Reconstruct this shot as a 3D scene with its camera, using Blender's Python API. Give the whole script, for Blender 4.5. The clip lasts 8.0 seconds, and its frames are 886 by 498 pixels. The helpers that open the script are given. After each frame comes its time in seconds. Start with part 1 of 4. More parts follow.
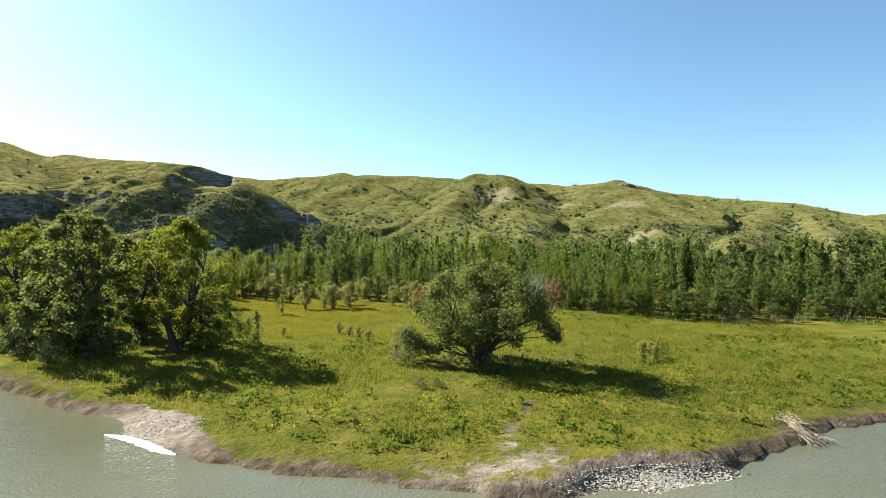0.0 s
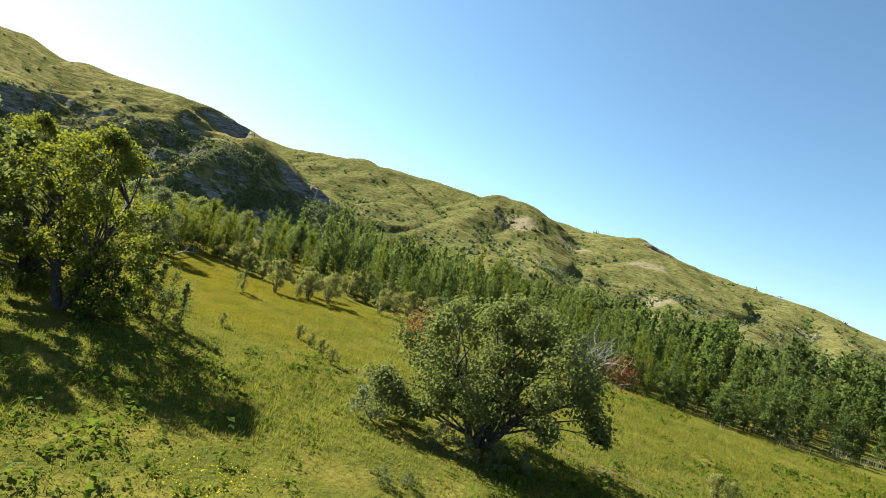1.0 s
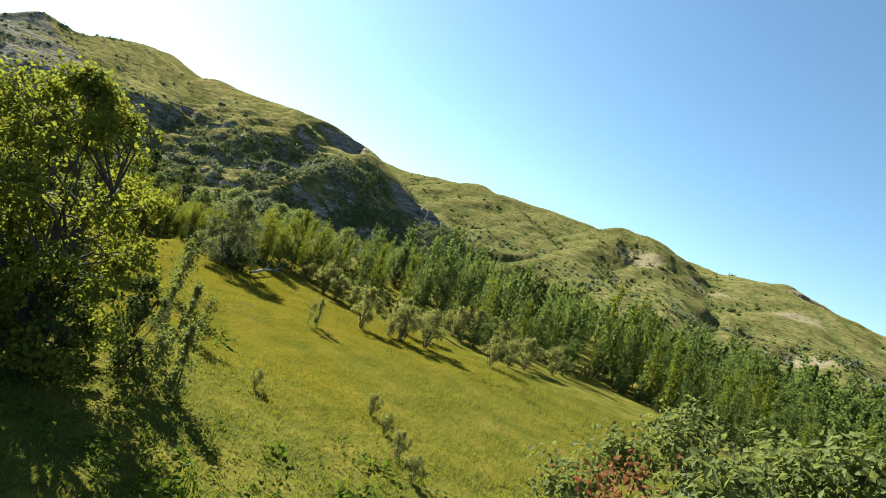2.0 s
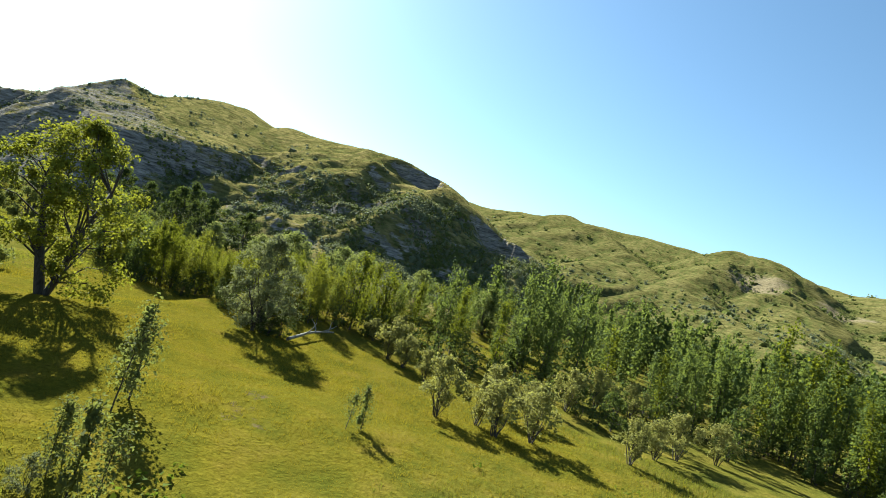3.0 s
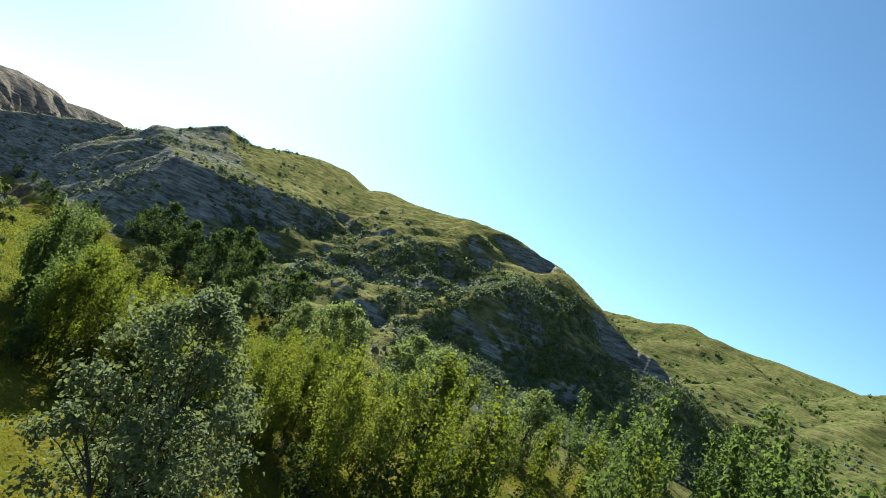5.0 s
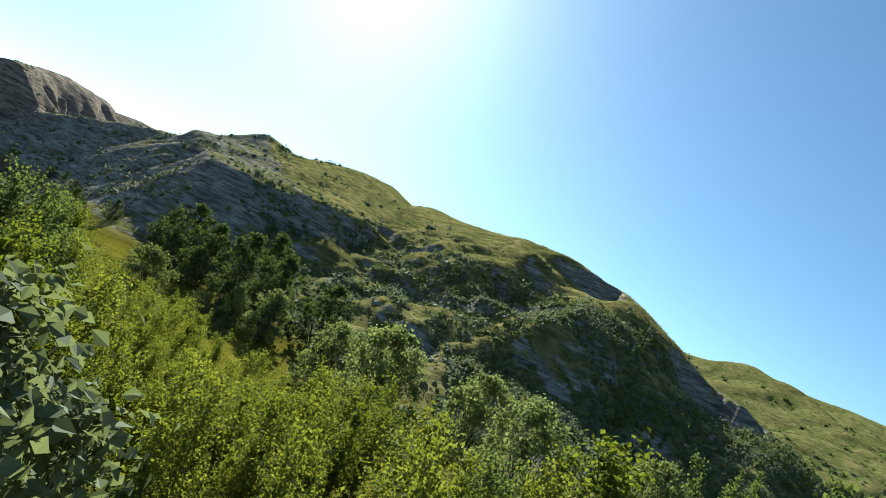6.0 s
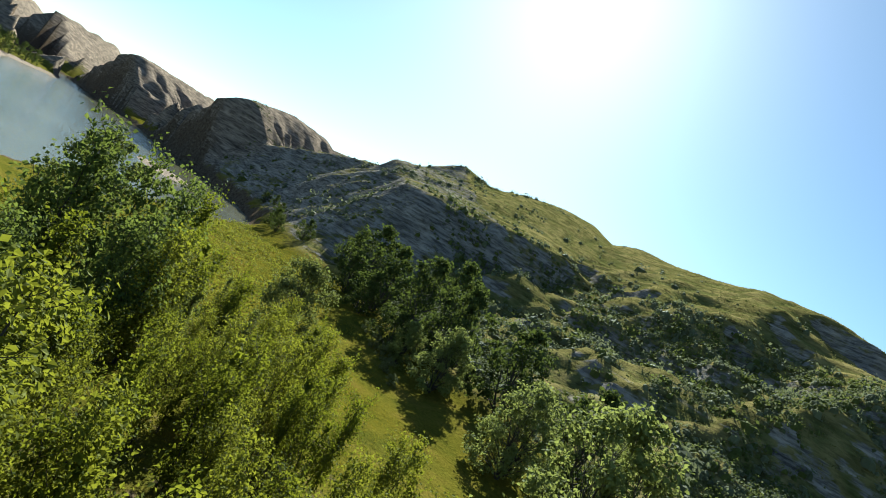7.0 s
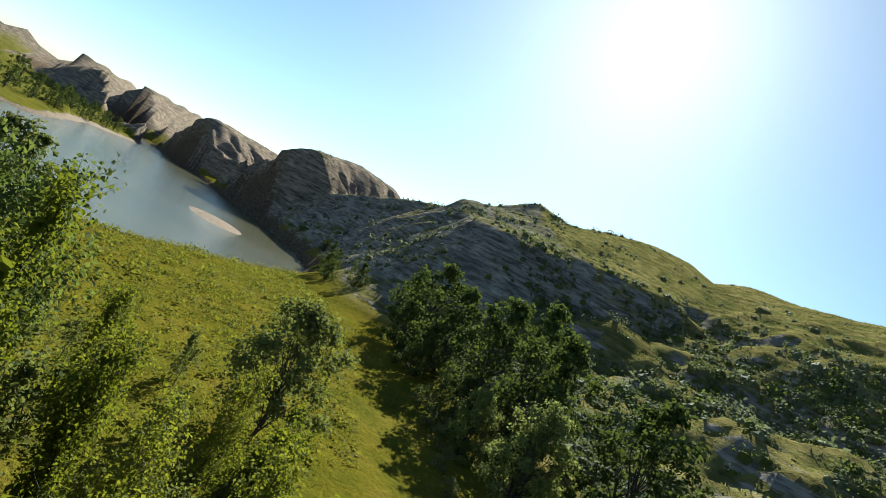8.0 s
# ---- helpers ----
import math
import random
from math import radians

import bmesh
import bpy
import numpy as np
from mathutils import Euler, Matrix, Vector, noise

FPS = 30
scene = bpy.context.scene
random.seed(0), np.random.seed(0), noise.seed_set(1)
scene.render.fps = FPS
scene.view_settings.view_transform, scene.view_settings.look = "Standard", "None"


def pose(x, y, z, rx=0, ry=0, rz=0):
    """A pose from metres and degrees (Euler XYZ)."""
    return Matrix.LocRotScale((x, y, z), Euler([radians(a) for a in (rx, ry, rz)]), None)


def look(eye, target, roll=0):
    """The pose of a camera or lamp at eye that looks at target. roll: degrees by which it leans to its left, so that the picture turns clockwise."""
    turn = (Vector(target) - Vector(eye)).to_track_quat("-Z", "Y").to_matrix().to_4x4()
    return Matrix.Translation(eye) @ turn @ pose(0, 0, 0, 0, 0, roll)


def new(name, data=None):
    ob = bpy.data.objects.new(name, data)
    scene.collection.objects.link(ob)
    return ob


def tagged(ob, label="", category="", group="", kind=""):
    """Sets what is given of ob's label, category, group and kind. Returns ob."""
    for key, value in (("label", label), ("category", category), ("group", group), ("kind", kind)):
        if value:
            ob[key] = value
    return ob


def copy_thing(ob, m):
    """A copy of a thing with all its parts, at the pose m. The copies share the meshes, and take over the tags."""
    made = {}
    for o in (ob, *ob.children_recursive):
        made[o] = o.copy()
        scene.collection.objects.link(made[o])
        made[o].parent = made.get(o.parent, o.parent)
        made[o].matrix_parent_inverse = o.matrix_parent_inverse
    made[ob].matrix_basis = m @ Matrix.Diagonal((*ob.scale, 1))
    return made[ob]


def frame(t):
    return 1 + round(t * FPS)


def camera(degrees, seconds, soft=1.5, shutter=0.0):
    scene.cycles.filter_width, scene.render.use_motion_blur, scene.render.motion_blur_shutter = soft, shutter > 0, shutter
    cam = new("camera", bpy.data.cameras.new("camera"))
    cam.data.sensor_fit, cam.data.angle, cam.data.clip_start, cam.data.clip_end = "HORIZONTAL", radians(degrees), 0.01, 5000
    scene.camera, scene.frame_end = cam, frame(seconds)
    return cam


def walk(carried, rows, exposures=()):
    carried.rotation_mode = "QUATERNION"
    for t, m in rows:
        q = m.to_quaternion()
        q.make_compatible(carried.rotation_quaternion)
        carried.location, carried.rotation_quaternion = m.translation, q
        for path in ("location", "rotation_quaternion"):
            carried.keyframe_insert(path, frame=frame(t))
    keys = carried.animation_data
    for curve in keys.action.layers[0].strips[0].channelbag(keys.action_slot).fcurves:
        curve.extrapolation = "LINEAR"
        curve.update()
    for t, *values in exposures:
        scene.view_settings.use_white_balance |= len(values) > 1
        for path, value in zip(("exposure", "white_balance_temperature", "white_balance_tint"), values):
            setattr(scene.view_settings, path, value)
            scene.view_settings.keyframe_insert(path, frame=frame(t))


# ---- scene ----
cam = camera(75.5, 8.0, soft=0.5)
PATH = [
    (0, (1.633, -0.876, 9.316), (1.56, 1.123, 9.322), 0.8),
    (0.5, (0.812, 7.056, 9.228), (0.697, 9.053, 9.24), 2.2),
    (1, (-0.245, 14.944, 9.22), (-0.338, 16.941, 9.267), 15.5),
    (1.5, (-1.783, 23.303, 9.233), (-2.01, 25.289, 9.27), 21.0),
    (1.7, (-2.51, 26.731, 9.249), (-2.841, 28.701, 9.291), 20.2),
    (2.8, (-8.102, 45.671, 9.828), (-8.83, 47.534, 9.844), 18.1),
    (3, (-9.359, 48.955, 9.858), (-10.147, 50.792, 9.925), 15.8),
    (3.5, (-12.859, 56.876, 9.972), (-13.733, 58.667, 10.14), 14.2),
    (4, (-16.777, 64.39, 10.21), (-17.729, 66.137, 10.412), 13.7),
    (4.5, (-21.155, 71.069, 10.448), (-22.182, 72.773, 10.654), 23.0),
    (5, (-25.884, 76.839, 10.489), (-27.023, 78.463, 10.741), 23.2),
    (5.2, (-27.816, 79.007, 10.488), (-29.018, 80.586, 10.723), 21.4),
    (6.3, (-39.257, 89.551, 9.654), (-40.558, 91.048, 9.916), 27.7),
    (6.5, (-41.566, 91.489, 9.61), (-42.922, 92.946, 9.807), 28.4),
    (7, (-47.534, 96.053, 9.512), (-49.229, 97.11, 9.607), 31.0),
    (7.5, (-53.635, 100.234, 9.456), (-55.422, 101.125, 9.557), 35.0),
    (8, (-59.861, 104.115, 9.394), (-61.699, 104.895, 9.512), 29.3),
]
EXPOSURES = [(0.0, 2.04, 6200, -5), (3.0, 2.04, 6120, -7), (4.0, 1.84, 5650, -9), (5.0, 1.78, 5550, -10), (6.5, 1.68, 5750, -9), (7.25, 1.69, 5900, -8), (8.0, 1.57, 6050, -7)]
walk(cam, [(t, look(eye, target, roll)) for t, eye, target, roll in PATH], EXPOSURES)

# ---------------------------------------------------------------- light
SUN_AZ, SUN_EL = 58.0, 32.5          # degrees left of +y, and above the horizon
world = bpy.data.worlds.new("sky")
scene.world = world
world.use_nodes = True
wn = world.node_tree
sky = wn.nodes.new("ShaderNodeTexSky")
sky.sky_type = "NISHITA"
sky.sun_disc = False
sky.sun_elevation = radians(SUN_EL)
sky.sun_rotation = radians(-SUN_AZ)
sky.altitude = 700
sky.air_density, sky.dust_density, sky.ozone_density = 1.0, 0.65, 2.4
wn.nodes["Background"].inputs["Strength"].default_value = 0.05
wn.links.new(sky.outputs[0], wn.nodes["Background"].inputs["Color"])

sun_way = Vector((-math.sin(radians(SUN_AZ)) * math.cos(radians(SUN_EL)),
                  math.cos(radians(SUN_AZ)) * math.cos(radians(SUN_EL)), math.sin(radians(SUN_EL))))
sun_data = bpy.data.lights.new("sun", "SUN")
sun_data.energy, sun_data.angle, sun_data.color = 5.0, radians(0.53), (1.0, 0.95, 0.86)
sun = new("sun", sun_data)
sun.matrix_world = look(sun_way * 400, (0, 0, 0))


# ---------------------------------------------------------------- materials
class Nodes:
    """A short hand for node materials."""

    def __init__(self, name):
        self.mat = bpy.data.materials.new(name)
        self.mat.use_nodes = True
        self.tree = self.mat.node_tree
        self.tree.nodes.clear()
        self.out = self.add("ShaderNodeOutputMaterial")

    def add(self, kind, **values):
        node = self.tree.nodes.new(kind)
        for key, value in values.items():
            if key in node.inputs:
                node.inputs[key].default_value = value
        return node

    def link(self, a, b):
        self.tree.links.new(a, b)

    def place(self):
        return self.add("ShaderNodeNewGeometry").outputs["Position"]

    def noise(self, scale, detail=4.0, rough=0.55, coord=None, stretch=None):
        n = self.add("ShaderNodeTexNoise", Scale=scale, Detail=detail, Roughness=rough)
        vec = coord if coord is not None else self.place()
        if stretch:
            m = self.add("ShaderNodeMapping")
            m.inputs["Scale"].default_value = stretch
            self.link(vec, m.inputs["Vector"])
            vec = m.outputs[0]
        self.link(vec, n.inputs["Vector"])
        return n.outputs["Fac"]

    def ramp(self, fac, stops):
        r = self.add("ShaderNodeValToRGB")
        e = r.color_ramp.elements
        while len(e) < len(stops):
            e.new(0.5)
        for el, (at, col) in zip(e, stops):
            el.position = at
            el.color = (*col, 1) if isinstance(col, tuple) else (col, col, col, 1)
        self.link(fac, r.inputs[0])
        return r.outputs[0]

    def mix(self, fac, a, b, mode="MIX"):
        m = self.tree.nodes.new("ShaderNodeMix")
        m.data_type, m.blend_type = "RGBA", mode
        for sock, v in ((m.inputs[0], fac), (m.inputs[6], a), (m.inputs[7], b)):
            if isinstance(v, (int, float)):
                sock.default_value = v if sock == m.inputs[0] else (v, v, v, 1)
            elif isinstance(v, tuple):
                sock.default_value = (*v, 1)
            else:
                self.link(v, sock)
        return m.outputs[2]

    def math(self, op, a, b=0.0):
        m = self.tree.nodes.new("ShaderNodeMath")
        m.operation = op
        for sock, v in zip(m.inputs, (a, b)):
            if isinstance(v, (int, float)):
                sock.default_value = v
            else:
                self.link(v, sock)
        return m.outputs[0]

    def attr(self, name):
        a = self.add("ShaderNodeAttribute")
        a.attribute_name = name
        return a.outputs["Fac"]

    def bump(self, height, distance, strength=1.0):
        b = self.add("ShaderNodeBump", Strength=strength, Distance=distance)
        self.link(height, b.inputs["Height"])
        return b.outputs[0]

    def surface(self, colour, rough=0.8, normal=None, spec=0.3, metal=0.0, fuzz=None, tint=None):
        p = self.add("ShaderNodeBsdfPrincipled")
        if fuzz is not None:        # the soft shine of fine grass against the light
            self.link(fuzz, p.inputs["Sheen Weight"])
            self.link(tint, p.inputs["Sheen Tint"])
            p.inputs["Sheen Roughness"].default_value = 0.45
        for key, v in (("Base Color", colour), ("Roughness", rough), ("Metallic", metal), ("Specular IOR Level", spec)):
            if isinstance(v, tuple):
                p.inputs[key].default_value = (*v, 1)
            elif isinstance(v, (int, float)):
                p.inputs[key].default_value = v
            else:
                self.link(v, p.inputs[key])
        if normal is not None:
            self.link(normal, p.inputs["Normal"])
        self.link(p.outputs[0], self.out.inputs[0])
        return self.mat


def ground_material():
    n = Nodes("valley_ground")
    big, mid, fine = n.noise(0.045, 4), n.noise(0.35, 5), n.noise(5.0, 4, 0.7)
    meadow = n.ramp(mid, [(0.3, (0.053, 0.062, 0.013)), (0.5, (0.104, 0.096, 0.02)), (0.7, (0.16, 0.128, 0.03))])
    gold = n.ramp(mid, [(0.3, (0.085, 0.082, 0.011)), (0.55, (0.13, 0.106, 0.013)), (0.75, (0.155, 0.11, 0.02))])
    meadow = n.mix(n.math("MULTIPLY", n.attr("dry"), n.ramp(big, [(0.3, 0.45), (0.6, 1.0)])), meadow, gold)
    meadow = n.mix(0.6, meadow, n.ramp(fine, [(0.32, (0.35, 0.36, 0.33)), (0.68, (1.0, 1.0, 0.95))]), "MULTIPLY")
    slope_mid = n.noise(0.09, 6, 0.65)
    hill = n.ramp(slope_mid, [(0.3, (0.066, 0.062, 0.021)), (0.5, (0.104, 0.09, 0.033)), (0.72, (0.145, 0.121, 0.05))])
    # near hill: light put into the grass colour where low sun only grazes
    hill = n.mix(n.attr("cured"), hill, n.mix(1.0, hill, (1.55, 1.46, 1.55), "MULTIPLY"))
    # hill grass turns darker and greener where the ground curves inward
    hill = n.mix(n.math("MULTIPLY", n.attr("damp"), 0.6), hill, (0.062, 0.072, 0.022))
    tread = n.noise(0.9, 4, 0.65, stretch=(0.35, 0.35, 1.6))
    # hill colour is darker in bands where the tread bump dips
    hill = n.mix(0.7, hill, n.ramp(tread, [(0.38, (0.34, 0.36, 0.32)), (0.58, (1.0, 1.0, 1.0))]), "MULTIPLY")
    soil_n = n.noise(0.22, 6, 0.75, stretch=(0.5, 0.5, 3.5))
    scars = n.ramp(n.math("ADD", n.math("MULTIPLY", n.attr("bare"), 0.55), n.math("MULTIPLY", soil_n, 0.9)), [(0.68, 0.0), (0.82, 0.75)])
    hill = n.mix(scars, hill, n.ramp(n.noise(0.9, 5, 0.7), [(0.35, (0.1, 0.077, 0.05)), (0.65, (0.21, 0.165, 0.112))]))
    dots = n.ramp(n.noise(0.42, 3, 0.5), [(0.6, 1.0), (0.67, 0.5)])
    hill = n.mix(1.0, hill, dots, "MULTIPLY")
    clay_n = n.noise(0.25, 6, 0.6, stretch=(0.5, 0.5, 3.0))
    clay = n.ramp(clay_n, [(0.32, (0.13, 0.114, 0.102)), (0.5, (0.225, 0.194, 0.17)), (0.68, (0.335, 0.284, 0.24))])
    # level dark streaks multiplied over the clay colour
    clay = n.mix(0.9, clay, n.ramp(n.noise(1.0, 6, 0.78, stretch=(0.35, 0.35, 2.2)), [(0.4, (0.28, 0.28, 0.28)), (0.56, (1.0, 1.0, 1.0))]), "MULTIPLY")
    clay = n.mix(n.attr("brown"), clay, n.mix(1.0, clay, (1.0, 0.89, 0.8), "MULTIPLY"))
    mud_n = n.noise(1.4, 6, 0.65)
    mud = n.ramp(mud_n, [(0.3, (0.04, 0.027, 0.018)), (0.5, (0.085, 0.06, 0.041)), (0.72, (0.155, 0.114, 0.082))])
    mud = n.mix(n.attr("sand"), mud, n.ramp(mud_n, [(0.3, (0.14, 0.104, 0.082)), (0.55, (0.25, 0.192, 0.155)), (0.75, (0.35, 0.28, 0.23))]))
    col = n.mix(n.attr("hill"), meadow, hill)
    ragged = n.noise(0.8, 6, 0.75)
    fray = n.math("MULTIPLY", n.math("SUBTRACT", ragged, 0.5), 1.6)
    strata = n.math("MULTIPLY", n.math("SUBTRACT", n.noise(0.5, 5, 0.65, stretch=(0.25, 0.25, 2.2)), 0.5), 2.4)
    clay_w = n.ramp(n.math("ADD", n.attr("clay"), n.math("ADD", n.math("MULTIPLY", fray, 0.4), n.math("MULTIPLY", strata, 0.45))), [(0.4, 0.0), (0.56, 1.0)])
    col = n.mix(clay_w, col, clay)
    col = n.mix(n.ramp(n.math("ADD", n.attr("mud"), fray), [(0.4, 0.0), (0.6, 1.0)]), col, mud)
    lumps = n.math("ADD", n.math("MULTIPLY", n.noise(1.1, 6, 0.7), 1.0), n.math("ADD", n.math("MULTIPLY", fine, 0.3), n.math("MULTIPLY", n.math("MULTIPLY", tread, n.attr("hill")), 1.2)))
    sod = n.math("MULTIPLY", n.math("SUBTRACT", 1.0, clay_w), n.math("SUBTRACT", 1.0, n.math("MINIMUM", n.attr("mud"), 1.0)))
    grassy = n.math("MULTIPLY", sod, n.math("ADD", 0.35, n.math("MULTIPLY", n.attr("hill"), 0.65)))
    tint = n.mix(1.0, col, (0.85, 0.82, 0.74), "MULTIPLY")
    return n.surface(col, 0.95, n.bump(lumps, 0.45, 0.6), spec=0.0, fuzz=grassy, tint=tint)


def water_material():
    n = Nodes("silty_river_water")
    w = n.math("ADD", n.math("MULTIPLY", n.noise(0.7, 2, 0.5, stretch=(1, 1.5, 1)), 0.6), n.math("MULTIPLY", n.noise(6.0, 2, 0.5), 0.55))
    col = n.ramp(n.noise(0.05, 3), [(0.35, (0.085, 0.078, 0.046)), (0.7, (0.12, 0.108, 0.068))])
    return n.surface(col, 0.05, n.bump(w, 0.085, 1.0), spec=0.3)


def leaf_material(name, dark, light, glow, gloss=0.04, dry=None):
    """Leaves: each leaf and each tree differ a little; light shines through."""
    n = Nodes(name)
    geo = n.add("ShaderNodeNewGeometry")
    info = n.add("ShaderNodeObjectInfo")
    var = n.math("ADD", n.math("MULTIPLY", geo.outputs["Random Per Island"], 0.6), n.math("MULTIPLY", n.noise(0.6, 2), 0.4))
    col = n.mix(var, dark, light)
    col = n.mix(n.math("MULTIPLY", info.outputs["Random"], 0.35), col, light)
    if dry:
        col = n.mix(n.ramp(n.noise(0.35, 3), [(0.6, 0.0), (0.72, 0.8)]), col, dry)
    d = n.add("ShaderNodeBsdfPrincipled")
    n.link(col, d.inputs["Base Color"])
    d.inputs["Roughness"].default_value, d.inputs["Specular IOR Level"].default_value = 0.7, gloss
    t = n.add("ShaderNodeBsdfTranslucent")
    n.link(n.mix(0.65, col, glow), t.inputs["Color"])
    m = n.add("ShaderNodeMixShader", Fac=0.34)
    n.link(d.outputs[0], m.inputs[1])
    n.link(t.outputs[0], m.inputs[2])
    n.link(m.outputs[0], n.out.inputs[0])
    return n.mat


def bark_material(name, dark, light):
    n = Nodes(name)
    c = n.noise(6.0, 5, 0.6, stretch=(1, 1, 0.25))
    return n.surface(n.ramp(c, [(0.3, dark), (0.7, light)]), 0.9, n.bump(c, 0.03), spec=0.15)


GROUND = ground_material()
WATER = water_material()
POPLAR_LEAF = leaf_material("poplar_leaves", (0.015, 0.026, 0.006), (0.088, 0.115, 0.031), (0.25, 0.285, 0.05))
BRIGHT_LEAF = leaf_material("bright_poplar_leaves", (0.018, 0.029, 0.004), (0.09, 0.106, 0.014), (0.31, 0.315, 0.022))
COTTON_LEAF = leaf_material("cottonwood_leaves", (0.028, 0.04, 0.012), (0.142, 0.15, 0.05), (0.27, 0.28, 0.055))
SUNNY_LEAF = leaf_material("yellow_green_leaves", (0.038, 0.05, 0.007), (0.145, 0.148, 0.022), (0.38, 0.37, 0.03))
EDGE_LEAF = leaf_material("pale_yellow_leaves", (0.07, 0.072, 0.02), (0.23, 0.215, 0.07), (0.42, 0.39, 0.09))
WILLOW_LEAF = leaf_material("willow_leaves", (0.055, 0.07, 0.022), (0.185, 0.2, 0.065), (0.38, 0.4, 0.095))
DARK_LEAF = leaf_material("dark_bush_leaves", (0.02, 0.032, 0.01), (0.085, 0.1, 0.028), (0.1, 0.12, 0.02), 0.02)
SILVER_LEAF = leaf_material("silver_leaves", (0.045, 0.052, 0.02), (0.175, 0.178, 0.085), (0.24, 0.25, 0.08), 0.06)
SAGE_LEAF = leaf_material("sage_leaves", (0.045, 0.052, 0.028), (0.18, 0.185, 0.105), (0.18, 0.19, 0.09), 0.03)
RUST_LEAF = leaf_material("dead_leaves", (0.096, 0.036, 0.016), (0.2, 0.08, 0.036), (0.224, 0.088, 0.036))
GRASS_BLADE = leaf_material("green_meadow_grass", (0.05, 0.065, 0.011), (0.142, 0.132, 0.022), (0.31, 0.295, 0.03), 0.03)
GOLD_BLADE = leaf_material("golden_meadow_grass", (0.1, 0.09, 0.009), (0.165, 0.13, 0.015), (0.32, 0.25, 0.02), 0.03)
WEED_LEAF = leaf_material("weed_leaves", (0.03, 0.052, 0.006), (0.085, 0.11, 0.012), (0.18, 0.22, 0.02), 0.03)
SCRUB_LEAF = leaf_material("scrub_leaves", (0.028, 0.04, 0.011), (0.13, 0.138, 0.04), (0.16, 0.18, 0.04), 0.02)
TUSSOCK = leaf_material("cured_hill_grass", (0.07, 0.07, 0.022), (0.17, 0.155, 0.055), (0.2, 0.19, 0.06), 0.0)
FLOWER = leaf_material("yellow_blossom", (0.32, 0.24, 0.012), (0.6, 0.46, 0.02), (0.6, 0.5, 0.03), 0.02)
REED = leaf_material("dry_reeds", (0.13, 0.11, 0.06), (0.3, 0.26, 0.16), (0.25, 0.21, 0.12), 0.03)
BARK = bark_material("grey_brown_bark", (0.028, 0.023, 0.019), (0.085, 0.073, 0.062))
PALE_BARK = bark_material("bleached_wood", (0.1, 0.09, 0.078), (0.28, 0.255, 0.225))
STONE = bark_material("river_cobble", (0.18, 0.15, 0.125), (0.44, 0.375, 0.32))
STICK = bark_material("weathered_sticks", (0.15, 0.11, 0.075), (0.4, 0.31, 0.22))


# ---------------------------------------------------------------- mesh helpers
def fast_mesh(name, verts, faces, material=None, smooth=False):
    """A mesh from arrays: verts (n, 3), faces (m, 3 or 4)."""
    me = bpy.data.meshes.new(name)
    verts, faces = np.asarray(verts, np.float32), np.asarray(faces, np.int32)
    k = faces.shape[1]
    me.vertices.add(len(verts))
    me.vertices.foreach_set("co", verts.ravel())
    me.loops.add(faces.size)
    me.loops.foreach_set("vertex_index", faces.ravel())
    me.polygons.add(len(faces))
    me.polygons.foreach_set("loop_start", np.arange(0, faces.size, k, dtype=np.int32))
    me.polygons.foreach_set("use_smooth", np.full(len(faces), smooth))
    me.update(calc_edges=True)
    if material:
        me.materials.append(material)
    return me


def part(name, mesh, parent, label=""):
    ob = new(name, mesh)
    ob.parent = parent
    return tagged(ob, label)


def poly_dist(px, py, line, closed=False):
    """Distance of points to a polyline, and how far along (index + fraction) the nearest place lies."""
    best, where = np.full(px.shape, 1e9), np.zeros(px.shape)
    pts = list(line) + ([line[0]] if closed else [])
    for i in range(len(pts) - 1):
        ax, ay, bx, by = *pts[i][:2], *pts[i + 1][:2]
        dx, dy = bx - ax, by - ay
        s = np.clip(((px - ax) * dx + (py - ay) * dy) / (dx * dx + dy * dy + 1e-9), 0, 1)
        d = np.hypot(px - ax - s * dx, py - ay - s * dy)
        near = d < best
        best, where = np.where(near, d, best), np.where(near, i + s, where)
    return best, where


def inside(px, py, poly):
    """Which points lie in a polygon."""
    odd = np.zeros(np.shape(px), bool)
    for i in range(len(poly)):
        (ax, ay), (bx, by) = poly[i - 1][:2], poly[i][:2]
        if ay == by:
            continue
        cross = ((ay > py) != (by > py)) & (px < (bx - ax) * (py - ay) / (by - ay) + ax)
        odd ^= cross
    return odd


def value_noise(x, y, seed=0):
    """Smooth noise in -1..1 on arrays."""
    def h(i, j):
        v = np.sin(i * 127.1 + j * 311.7 + seed * 74.7) * 43758.5453
        return 2 * (v - np.floor(v)) - 1
    i, j = np.floor(x), np.floor(y)
    u, v = x - i, y - j
    u, v = u * u * u * (u * (6 * u - 15) + 10), v * v * v * (v * (6 * v - 15) + 10)
    return (h(i, j) * (1 - u) + h(i + 1, j) * u) * (1 - v) + (h(i, j + 1) * (1 - u) + h(i + 1, j + 1) * u) * v


def fbm(x, y, octaves=4, seed=0, gain=0.5):
    out, a = 0, 1.0
    for k in range(octaves):
        out = out + a * value_noise(x * 2 ** k, y * 2 ** k, seed + 11 * k)
        a *= gain
    return out


def step(a, b, v):
    s = np.clip((v - a) / (b - a), 0, 1)
    return s * s * (3 - 2 * s)


# ---------------------------------------------------------------- the lie of the land
WATER_Z = -1.0
